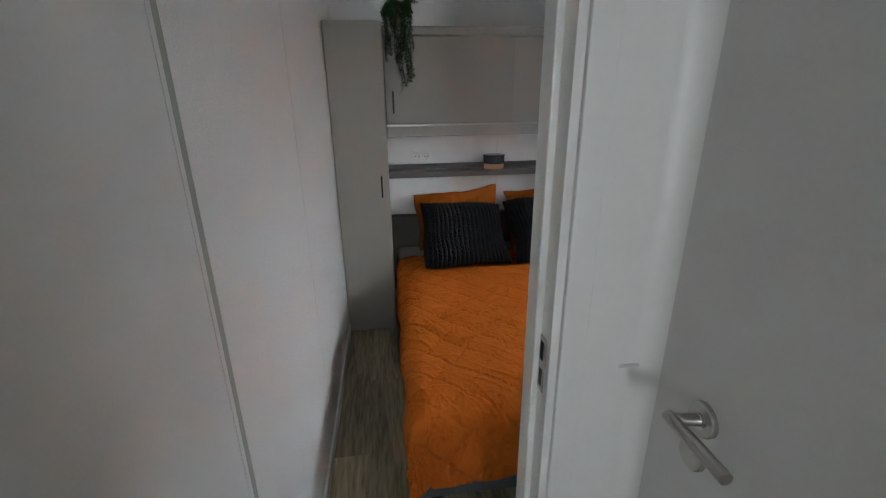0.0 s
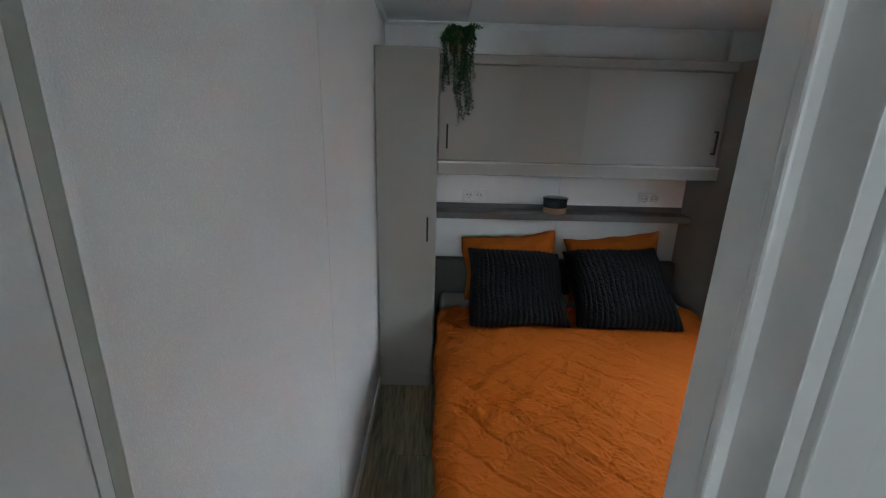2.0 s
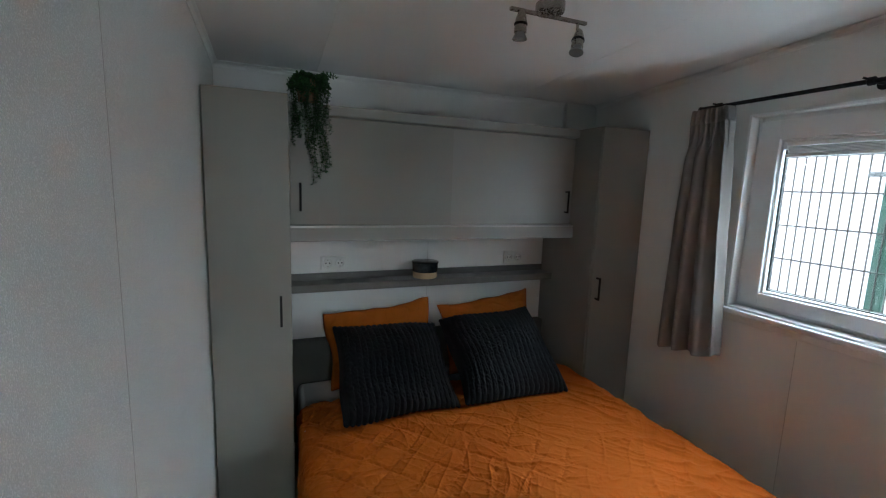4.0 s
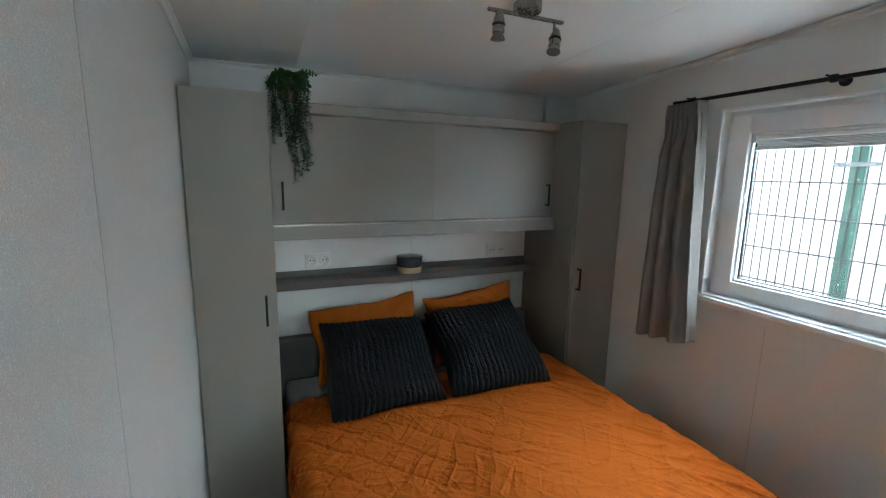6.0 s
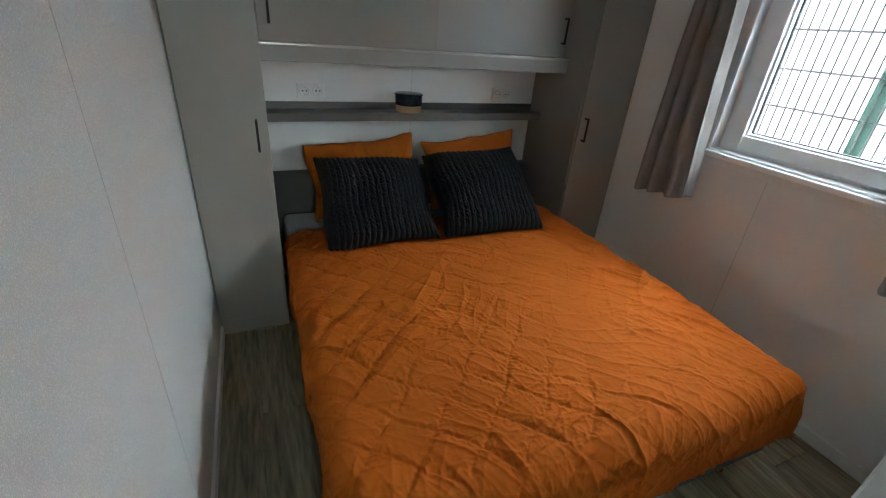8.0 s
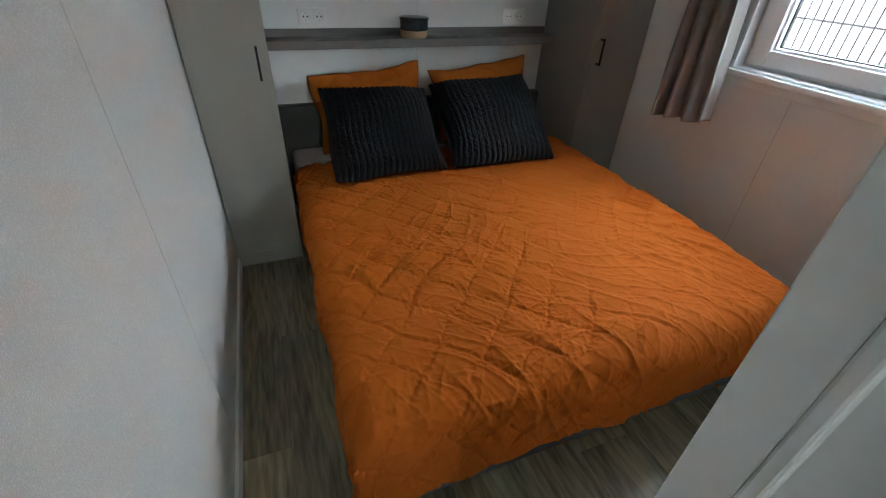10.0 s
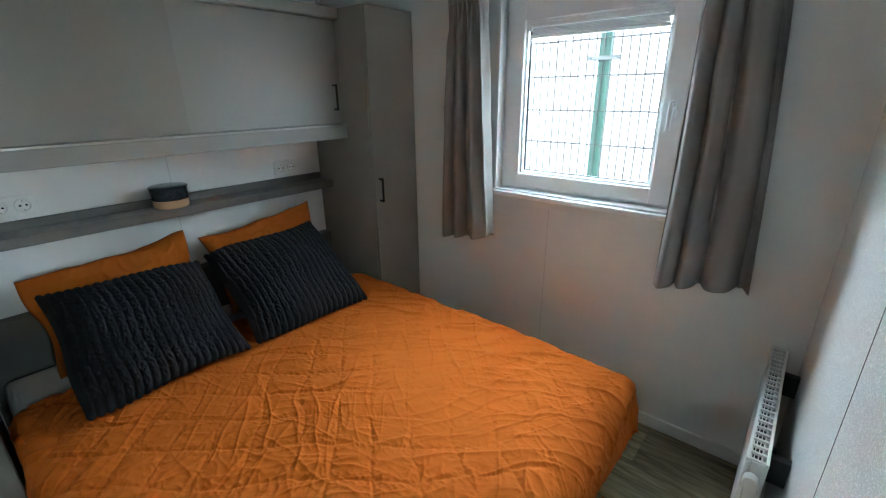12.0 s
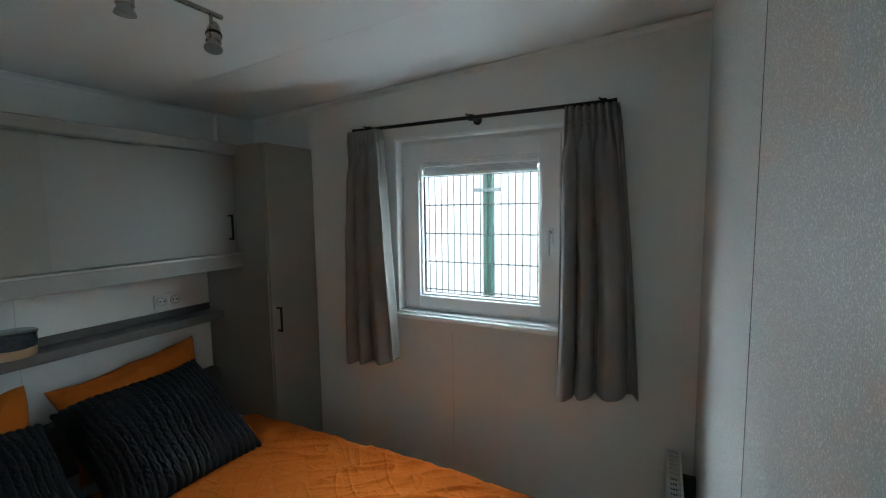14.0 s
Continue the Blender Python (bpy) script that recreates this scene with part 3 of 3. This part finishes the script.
mattress = tagged(link("mattress", abox(BX0 - 0.002, BX1 + 0.002, BY0 - 0.002, BY1, 0.276, 0.452, bevel=0.035, seg=4), MATT, True), "white mattress showing at one corner under the duvet", "mattress")

# duvet
TX0, TX1, TY0, TY1 = BX0 + 0.004, BX1 + 0.006, BY0 - 0.010, 2.63


def ridged(x, y, s, seed):
    return 1 - abs(noise.noise(Vector((x * s, y * s, seed)))) * 2


def crease(x, y, s, seed, sharp=5):
    return (1 - abs(noise.noise(Vector((x * s, y * s, seed))))) ** sharp


# direction, frequency, stretch along the crease, seed, height, sharpness
CREASES = ((0.74, 9.5, 0.22, 14.2, 0.0059, 18), (0.78, 17.0, 0.20, 47.1, 0.0043, 16), (-0.74, 10.5, 0.22, 19.4, 0.0058, 18),
           (-0.70, 19.0, 0.20, 57.1, 0.0038, 16), (1.15, 13.0, 0.18, 63.3, 0.0051, 17), (0.30, 12.0, 0.18, 71.9, 0.0047, 17),
           (-1.20, 15.0, 0.20, 88.5, 0.0040, 16), (0.05, 24.0, 0.3, 95.7, 0.0026, 12), (1.5, 26.0, 0.3, 103.1, 0.0026, 12))


def duvet_height(a, b):
    """Diamond quilting with puckered seams, long creases and small crumples of the cover."""
    wx = a + 0.045 * noise.noise(Vector((a * 3, b * 3, 1.7))) + 0.018 * noise.noise(Vector((a * 8, b * 8, 4.7)))
    wy = b + 0.045 * noise.noise(Vector((a * 3, b * 3, 8.1))) + 0.018 * noise.noise(Vector((a * 8, b * 8, 2.7)))
    q = 0.128
    s1, s2 = (wx * 0.74 + wy * 0.67) / q, (wx * 0.74 - wy * 0.67) / q
    d1, d2 = abs(s1 - round(s1)) * q, abs(s2 - round(s2)) * q
    seam = math.exp(-(d1 / 0.006) ** 2) + math.exp(-(d2 / 0.006) ** 2)
    pucker = math.exp(-(min(d1, d2) / 0.028) ** 2)
    soft = max(0.3, min(1, 1.25 - (a - TX0) / 1.5)) * (0.6 + 0.5 * noise.noise(Vector((a * 1.7, b * 1.7, 12))))
    h = 0.0115 * min(1.0, (d1 * d2) ** 0.5 / 0.05) * soft - 0.0025 * min(1, seam) * soft
    h += 0.006 * pucker * soft * (crease(s1 * 1.4 + 0.3 * s2, s2 * 1.4 - 0.3 * s1, 3.4, 2.0, 7) - 0.3)
    h += 0.014 * noise.noise(Vector((a * 2.1, b * 2.1, 0.3)))
    # thin sharp creases of the cotton, each set in one direction and only in patches
    for ang, k, stretch, seed, amp, sharp in CREASES:
        c, g = math.cos(ang), math.sin(ang)
        n0, t0 = c * wx + g * wy, g * wx - c * wy
        patch = min(1, max(0, 0.30 + 1.9 * noise.noise(Vector((a * 3.3, b * 3.3, seed + 40)))))
        if patch > 0:
            h += amp * patch * crease(n0, t0 * stretch, k, seed, sharp)
    low = min(1, max(0, (1.75 - b) / 0.5)) * min(1, max(0, (a - TX0 - 0.25) / 0.3))
    n1, t1 = 0.84 * wx + 0.54 * wy, 0.54 * wx - 0.84 * wy
    h += 0.0075 * low * crease(n1, t1 * 0.2, 13, 77.1, 12) * min(1, max(0, 0.5 + 1.4 * noise.noise(Vector((a * 2.8, b * 2.8, 81)))))
    edge = min(1, max(0, (a - 3.72) / 0.3)) * min(1, max(0, (b - 1.15) / 0.3))
    h += edge * 0.015 * crease(a * 1.6 + b * 1.1, b * 0.45 - a * 0.3, 7.5, 6.6, 9)
    # gathers that run over the foot edge
    foot = math.exp(-((b - TY0 - 0.02) / 0.17) ** 2) * min(1, max(0, (a - 2.75) / 0.3))
    h += foot * 0.018 * crease(a + 0.35 * b, b * 0.12, 9.0, 3.6, 9) * min(1, max(0, 0.55 + 1.2 * noise.noise(Vector((a * 2.2, 3.0, 17)))))
    return h


def duvet_point(u, v):
    hl, hr, hf = 0.25, 0.25, 0.285
    a = TX0 - hl + u * (TX1 - TX0 + hl + hr)
    b = TY0 - hf + v * (TY1 - TY0 + hf)
    b += (0.008 * math.sin(a * 5) + 0.05 * (a - TX0) / 1.6) * (1 - v) ** 2
    na, nb = min(max(a, TX0 + 0.05), TX1 - 0.05), max(b, TY0 + 0.06)
    off = Vector((a - na, b - nb))
    d = off.length
    h = duvet_height(a, b)
    top = 0.478 - 0.02 * max(0, (b - 2.5) / 0.2) ** 2 * 0.3
    if a < TX0 + 0.3:
        top -= 0.012 * ((TX0 + 0.3 - a) / 0.3)
    if d < 1e-6:
        return Vector((a, b, top + h))
    out = off / d
    r = 0.07
    arc = r * math.pi / 2
    if d < arc:
        f, g = r * math.sin(d / r), r * (1 - math.cos(d / r))
    else:
        f, g = r + 0.02 * (d - arc), r + (d - arc)
    wave = 0.008 * math.sin(11 * (a + b) + 3 * noise.noise(Vector((a * 2, b * 2, 3)))) * min(1, max(0, (d - 0.08) / 0.2))
    corner = min(abs(out.x), abs(out.y)) * 1.41
    f += wave + h * min(1, d / arc) + 0.03 * corner * min(1, d / 0.25)
    g = min(g * (1 - 0.22 * corner * min(1, d / 0.25)), 0.44)
    p = Vector((na, nb)) + out * f
    x = min(p.x, UX1 - 0.006) if p.y > FY - 0.02 else p.x
    x = max(x, UX0 + 0.006) if p.y > FY - 0.02 else x
    return Vector((x, p.y, max(0.02, top - g + h * max(0, 1 - d / arc))))


bm = grid(bmesh.new(), 640, 600, duvet_point)
duvet = tagged(link("duvet", bm, ORANGE, "all"), "crumpled rust-orange quilted cotton duvet spread over the bed", "duvet")
thick = duvet.modifiers.new("filling", "SOLIDIFY")
thick.thickness, thick.offset = 0.014, -1.0

loop = bmesh.new()
lathe(loop, [(0.012, -0.003), (0.017, -0.003), (0.017, 0.003), (0.012, 0.003)], (TX0 - 0.035, 1.60, 0.335), (-1, 0, 0.3), 18)
part("button", loop, ORANGE2, duvet, "dark stitched button", True)
for x in (2.84, 3.15, 3.46, 3.77):
    bt = bmesh.new()
    lathe(bt, [(0.006, 0), (0.0075, 0.001), (0.0075, 0.003), (0.006, 0.004)], (x, TY0 - 0.044, 0.235), (0, -1, 0), 14)
    part("button", bt, ORANGE2, duvet, "small orange button", True)

# ---- pillows and cushions ----


def cushion_mesh(tl, tr, bl, br, bulge, nu, nv, ribs=0, pinch=0.05, seed=0.0, amp=0.0085, loose=0.02):
    """A stuffed square between four corners: two bulging faces that meet in a seam."""
    tl, tr, bl, br = map(Vector, (tl, tr, bl, br))
    normal = (tr - tl).cross(bl - tl).normalized()
    if normal.y > 0:
        normal = -normal
    bm = bmesh.new()

    def surface(sign):
        def fn(u, v):
            e = max(0.0, (1 - abs(2 * u - 1) ** 2.4)) * max(0.0, (1 - abs(2 * v - 1) ** 2.4))
            cu = u + pinch * (0.5 - u) * (1 - (2 * v - 1) ** 2) * 0.9
            cv = v + pinch * (0.5 - v) * (1 - (2 * u - 1) ** 2) * 0.9
            round_off = 0.02 * (abs(2 * u - 1) * abs(2 * v - 1)) ** 5
            cu, cv = cu + (0.5 - cu) * round_off, cv + (0.5 - cv) * round_off
            p = (tl * (1 - cu) + tr * cu) * (1 - cv) + (bl * (1 - cu) + br * cu) * cv
            if ribs:
                cw = u + 0.014 * noise.noise(Vector((u * 3, v * 4, seed)))
                p += (tl - bl) * (0.020 * (abs(math.sin(math.pi * ribs * cw)) - 0.5) * (1 if v < 0.5 else -1) * abs(2 * v - 1) ** 14)
            p += ((tr - tl) * noise.noise(Vector((u * 2.2, v * 2.2, seed + 5))) + (tl - bl) * noise.noise(Vector((u * 2.2, v * 2.2, seed + 9)))) * loose
            h = bulge * e ** 0.55
            h *= 1 + 0.22 * noise.noise(Vector((u * 2.5, v * 2.5, seed + sign)))
            if ribs:
                w = u + 0.014 * noise.noise(Vector((u * 3, v * 4, seed))) + 0.004 * noise.noise(Vector((u * 9, v * 16, seed + 2)))
                h += amp * (1 + 0.5 * noise.noise(Vector((u * 14, v * 9, seed + 3)))) * abs(math.sin(math.pi * ribs * w)) ** 0.5 * min(1, e * 9)
                h += 0.0052 * noise.noise(Vector((u * 60, v * 52, seed))) * min(1, e * 5)
            else:
                h += (0.010 * max(0, ridged(u, v, 3.2, seed) - 0.45) + 0.006 * crease(u * 1.4 + v, v - u, 4.5, seed + 3, 9)) * min(1, e * 6)
                p += (tl - bl) * (0.012 * noise.noise(Vector((u * 7, v * 3, seed + 21))) * max(0, 1 - v * 2))
            return p + normal * (h * sign)
        return fn

    grid(bm, nu, nv, surface(1))
    grid(bm, nu // 2, nv, surface(-1))
    bmesh.ops.remove_doubles(bm, verts=bm.verts, dist=0.0004)
    return bm


tagged(link("pillow", cushion_mesh((2.707, 2.885, 0.850), (3.318, 2.880, 0.912), (2.725, 2.70, 0.48), (3.31, 2.70, 0.48), 0.075, 90, 64, 0, 0.10, 1.0, loose=0.035), ORANGE2, "all"), "rust-orange pillow leaning upright against the headboard wall", "pillow", "bed pillows")
tagged(link("pillow", cushion_mesh((3.367, 2.885, 0.855), (3.997, 2.885, 0.923), (3.39, 2.70, 0.48), (4.01, 2.70, 0.48), 0.075, 90, 64, 0, 0.10, 7.0, loose=0.035), ORANGE2, "all"), "rust-orange pillow with one raised corner against the wall", "pillow", "bed pillows")
tagged(link("cushion", cushion_mesh((2.738, 2.735, 0.826), (3.308, 2.735, 0.794), (2.730, 2.305, 0.500), (3.300, 2.305, 0.505), 0.105, 260, 110, 20, 0.07, 2.0, amp=0.0078, loose=0.034), CORD, "all"), "square anthracite ribbed plush cushion propped on a pillow", "cushion", "ribbed cushions")
tagged(link("cushion", cushion_mesh((3.322, 2.735, 0.810), (3.914, 2.735, 0.846), (3.320, 2.310, 0.505), (3.920, 2.290, 0.500), 0.105, 260, 110, 20, 0.07, 4.0, amp=0.0078, loose=0.034), CORD, "all"), "square anthracite ribbed plush cushion leaning beside its twin", "cushion", "ribbed cushions")

# ---- radiator ----
RX0, RX1, RY0, RY1, RZ0, RZ1 = 3.805, 4.480, 0.600, 0.650, 0.12, 0.60
rad = thing("radiator", ((RX0 + RX1) / 2, 0.63, RZ0), "slim white panel radiator with a grille and thermostat on the partition", "radiator")
bm = box(bmesh.new(), RX0, RX1, RY1 - 0.012, RY1, RZ0, RZ1 - 0.012, 0.004)
part("front_panel", bm, ENAMEL, rad)
part("back_panel", abox(RX0 + 0.004, RX1 - 0.004, RY0, RY0 + 0.008, RZ0, RZ1 - 0.012, bevel=0.002), ENAMEL, rad)
part("side_panel", abox(RX0 - 0.002, RX0 + 0.0035, RY0 + 0.0085, RY1 - 0.0125, RZ0, RZ1 - 0.006), ENAMEL, rad)
part("side_panel", abox(RX1 - 0.0035, RX1 + 0.002, RY0 + 0.0085, RY1 - 0.0125, RZ0, RZ1 - 0.006), ENAMEL, rad)
bm = bmesh.new()
box(bm, RX0, RX1, RY0, RY0 + 0.008, RZ1 - 0.0115, RZ1, 0.001)
box(bm, RX0, RX1, RY1 - 0.008, RY1, RZ1 - 0.0115, RZ1, 0.001)
n = 22
for i in range(n + 1):
    x = RX0 + 0.006 + i * (RX1 - RX0 - 0.012) / n
    box(bm, x - 0.0035, x + 0.0035, RY0 + 0.008, RY1 - 0.008, RZ1 - 0.009, RZ1 - 0.001)
for k in (1, 2, 3):
    y = RY0 + 0.008 + k * (RY1 - RY0 - 0.016) / 4
    box(bm, RX0 + 0.006, RX1 - 0.006, y - 0.001, y + 0.001, RZ1 - 0.011, RZ1 - 0.0045)
part("grille", bm, ENAMEL, rad)
part("convector", abox(RX0 + 0.02, RX1 - 0.02, RY0 + 0.012, RY1 - 0.016, RZ0 + 0.02, RZ1 - 0.10), GALV, rad)
knob = part("thermostat_knob", lathe(bmesh.new(), [(0.011, 0), (0.012, 0.008), (0.0165, 0.010), (0.0175, 0.034), (0.015, 0.038)], (RX0 - 0.002, 0.630, RZ1 - 0.052), (-1, 0, 0.15), 24), SOCKET, rad, "white round thermostat knob", True)
for x in (RX0 + 0.1, RX1 - 0.1):
    part("bracket", abox(x - 0.012, x + 0.012, YP + 0.0005, RY0, RZ1 - 0.12, RZ1 - 0.04), GALV, rad)
    part("bracket", abox(x - 0.012, x + 0.012, YP + 0.0005, RY0, RZ0 + 0.05, RZ0 + 0.12), GALV, rad)
for x in (RX0 + 0.03, RX0 + 0.08):
    part("pipe", arod((x, 0.63, -0.004), (x, 0.63, RZ0 + 0.01), 0.008), ENAMEL, rad, "white pipe", True)

# ---- curtain rod and curtains ----
CX, CZ = XW - 0.08, 1.970
rail = thing("curtain_rod", (CX, 1.5, CZ), "black metal curtain rod on three brackets above the window", "curtain rod")
part("rod", arod((CX, 0.868, CZ), (CX, 2.122, CZ), 0.0085, 20), BLACK, rail, "", True)
for y in (2.026, 1.468, 0.909):
    b = part("bracket", arod((CX + 0.004, y, CZ), (XW - 0.006, y, CZ), 0.006, 12), BLACK, rail, "", True)
    part("wall_rose", lathe(bmesh.new(), [(0.021, 0), (0.021, 0.004), (0.012, 0.007)], (XW - 0.0005, y, CZ), (-1, 0, 0), 20), BLACK, b, "", True)
    part("clamp", lathe(bmesh.new(), [(0.011, -0.012), (0.015, -0.009), (0.015, 0.009), (0.011, 0.012)], (CX, y, CZ), (0, 1, 0), 18), BLACK, b, "", True)
    part("screw", arod((CX - 0.012, y + 0.004, CZ + 0.006), (CX - 0.03, y + 0.012, CZ + 0.010), 0.004, 10), BLACK, b, "", True)
for y in (0.868, 2.122):
    part("end_cap", lathe(bmesh.new(), [(0.0088, -0.008), (0.010, -0.006), (0.010, 0.006), (0.0088, 0.008)], (CX, y, CZ), (0, 1, 0), 18), BLACK, rail, "", True)


def curtain(y0t, y1t, y0b, y1b, zb, folds, seed, sag, inner, label):
    """A gathered cloth: tight pleats at the heading, wide loose folds at the hem."""
    r2 = random.Random(seed)
    ph = [r2.uniform(0, 6.28) for _ in range(4)]
    c = thing("curtain", (CX, (y0t + y1t) / 2, CZ), label, "curtain", "window curtains")

    def fn(u, v):
        s = min(1, max(0, v - 0.05) / 0.16)
        s = s * s * (3 - 2 * s)
        flare = v ** 0.8
        du = abs(u - inner)
        uy = du * 0.3 if du < 0.15 else 0.045 + (du - 0.15) * 0.955 / 0.85
        uy = uy if inner == 0 else 1 - uy
        y = (y0t + (y1t - y0t) * uy) * (1 - flare) + (y0b + (y1b - y0b) * uy) * flare
        w = u + 0.06 * math.sin(6.3 * u + ph[0]) + 0.03 * v * math.sin(4 * v + ph[1])
        small = math.copysign(abs(math.sin(2 * math.pi * 8.5 * u + ph[2])) ** 0.6, math.sin(2 * math.pi * 8.5 * u + ph[2])) * 0.016 * (1 - s)
        turn = max(0, 1 - du / 0.3) * s
        out = (0.03 - 0.075 * min(1, du / 0.15) if du < 0.15 else -0.045 * max(0, 1 - (du - 0.15) / 0.2)) * (0.4 + 0.6 * s)
        th = 2 * math.pi * folds * w + ph[3]
        wave = math.sin(th) + 0.3 * math.sin(2 * th + ph[0] + 0.8 * v) + 0.22 * math.sin(3.1 * th + ph[1])
        deep = wave * 0.038 * s * (0.65 + 0.35 * v)
        lean = 1.15 * (abs(y1b - y0b) / folds / 6.283) * math.cos(th) * s * min(1, du / 0.2) * min(1, (1 - du) / 0.12)
        x = CX - 0.016 + small + deep * (1 - 0.8 * turn) + out + 0.004 * noise.noise(Vector((u * 9, v * 7, seed)))
        x = min(x, XW - 0.024)
        z = 1.961 - v * (1.961 - zb) + 0.004 * math.sin(2 * math.pi * folds * w + ph[3]) * v + sag * u * v
        return Vector((x, y + lean, z))

    cl = part("cloth", grid(bmesh.new(), 200, 80, fn), CURTAIN, c, "", "all")
    m = cl.modifiers.new("lining", "SOLIDIFY")
    m.thickness, m.offset = 0.0035, 0.0

    def band(u, v):
        p = fn(u, v * 0.055 + 0.002)
        return Vector((p.x - 0.0045, p.y, p.z))

    hb = part("heading_tape", grid(bmesh.new(), 110, 4, band), CURTAIN, c, "", "all")
    hb.modifiers.new("lining", "SOLIDIFY").thickness = 0.002
    return c


curtain(1.955, 2.137, 1.880, 2.215, 0.800, 3.3, 3, -0.055, 0, "short taupe curtain gathered at the cabinet side of the window")
curtain(0.852, 1.052, 0.755, 1.068, 0.815, 3.8, 8, -0.05, 1, "short taupe curtain gathered at the radiator side of the window")

# ---- ceiling spotlight ----
LX, LY = 3.371, 1.886
lamp = thing("ceiling_spotlight", (LX, LY, roof(LY)), "satin nickel ceiling bar with two spotlights, switched off", "ceiling lamp")
part("canopy", lathe(bmesh.new(), [(0.050, 0.002), (0.050, -0.024), (0.047, -0.029), (0.030, -0.030)], (LX, LY, roof(LY)), seg=36), CHROME, lamp, "round satin nickel canopy", True)
zb = roof(LY) - 0.040
part("stem", arod((LX, LY, zb), (LX, LY, roof(LY) - 0.026), 0.008), CHROME, lamp, "", True)
part("bar", abox(LX - 0.155, LX + 0.155, LY - 0.007, LY + 0.007, zb - 0.006, zb + 0.006, bevel=0.003), CHROME, lamp)


def spot(x, axis, drop):
    top = Vector((x, LY, zb - 0.006))
    arm = part("arm", arod(top, top - Vector((0, 0, drop)), 0.005, 12), CHROME, lamp, "", True)
    axis = Vector(axis).normalized()
    centre = top - Vector((0, 0, drop)) + axis * 0.016 + Vector((0, -0.012, 0))
    head = part("spot_head", lathe(bmesh.new(), [(0.006, -0.030), (0.012, -0.022), (0.018, -0.004), (0.020, 0.018), (0.021, 0.040), (0.018, 0.041), (0.017, 0.030)], centre, axis, 24), CHROME, lamp, "", True)
    part("collar", lathe(bmesh.new(), [(0.0215, 0.010), (0.0222, 0.012), (0.0222, 0.016), (0.0215, 0.018)], centre, axis, 24), BLACK, head, "", True)
    part("bulb", lathe(bmesh.new(), [(0.014, 0.032), (0.017, 0.044), (0.024, 0.058), (0.0245, 0.062), (0.020, 0.063)], centre, axis, 24), LENS, head, "clear reflector bulb", True)


spot(LX - 0.118, (-0.02, 0.02, -1), 0.012)
spot(LX + 0.118, (-0.28, -0.25, -1), 0.034)

# ---- outside ----
setting("ground", abox(-300, 300, -300, 300, -0.80, -0.62), GRAVEL, "pale gravel ground outside reaching to the horizon", "ground")
FX = 5.40
fence = thing("mesh_fence", (FX, 1.766, -0.62), "green steel mesh fence with a square post outside the window", "fence")
post = part("post", abox(FX - 0.005, FX + 0.035, 1.724, 1.795, -0.62, 1.830, bevel=0.004), FENCE, fence, "green coated square post")
part("cap", abox(FX - 0.008, FX + 0.038, 1.721, 1.798, 1.8305, 1.840, bevel=0.003), BLACK, post)
for z in (1.690, 0.9, 0.1):
    cl = part("clamp", abox(FX - 0.022, FX - 0.0055, 1.658, 1.862, z - 0.013, z + 0.013, bevel=0.003), GALV, fence, "grey metal clamp bar")
    for y in (1.683, 1.837):
        part("bolt", arod((FX - 0.022, y, z), (FX - 0.029, y, z), 0.007, 8), GALV, cl)
hw = arod((FX - 0.009, -0.6, 0), (FX - 0.009, 4.4, 0), 0.0052, 8)
first = part("horizontal_wire", hw, WIRE, fence)
first.location.z += 1.797
vw = part("vertical_wire", arod((FX - 0.014, 0, -0.58), (FX - 0.014, 0, 1.825), 0.0042, 8), WIRE, fence)
vw.location.y += -0.59
for k in range(1, 12):
    o = first.copy()
    scene.collection.objects.link(o)
    o.location.z -= 0.205 * k
for k in range(1, 99):
    o = vw.copy()
    scene.collection.objects.link(o)
    o.location.y += 0.05 * k
shed = thing("clad_shed", (14, 2, -0.62), "long pale clad shed across the gravel", "shed")
part("wall", abox(12.0, 15.0, -22, 28, -0.62, 2.70), PALE, shed)
part("roof", box(bmesh.new(), 11.8, 15.2, -22.2, 28.2, 2.702, 2.8, 0.01), PALE, shed)
batten = part("batten", abox(11.965, 11.9995, -0.03, 0.03, -0.60, 2.695), PALE, shed)
batten.location.y += -9.0
for k in range(1, 66):
    o = batten.copy()
    scene.collection.objects.link(o)
    o.location.y += 0.4 * k

# ---- floor planks ----
floor = bpy.data.objects["floor"]
PW, PL = 0.233, 1.22
meshes = {}
r3 = random.Random(11)


def plank(x0, x1, y0, y1):
    key = (round(x1 - x0, 3), round(y1 - y0, 3))
    if key not in meshes:
        bm = box(bmesh.new(), -key[0] / 2 + 0.0006, key[0] / 2 - 0.0006, -key[1] / 2 + 0.0006, key[1] / 2 - 0.0006, -0.006, 0.0, 0.0007, 1)
        me = bpy.data.meshes.new("plank")
        bm.to_mesh(me)
        bm.free()
        me.materials.append(PLANK)
        meshes[key] = me
    o = new("plank", meshes[key])
    o.parent = floor
    o.location = ((x0 + x1) / 2, (y0 + y1) / 2, 0)


row = 0
x = 2.383 - PW
starts = [1.377, 1.916, 0.93, 1.55, 0.8, 1.03, 1.25, 0.72, 1.6, 1.0, 1.4]
while x < XW:
    x0, x1 = max(x, XL), min(x + PW, XW)
    y = starts[row % len(starts)] - PL * 4
    while y < YH:
        y0, y1 = max(y, YB if x1 <= XR + 0.02 or x0 < XR else YP), min(y + PL, YH)
        if y1 - y0 > 0.02 and x1 - x0 > 0.01:
            plank(x0, x1, y0, y1)
        y += PL
    row += 1
    x += PW
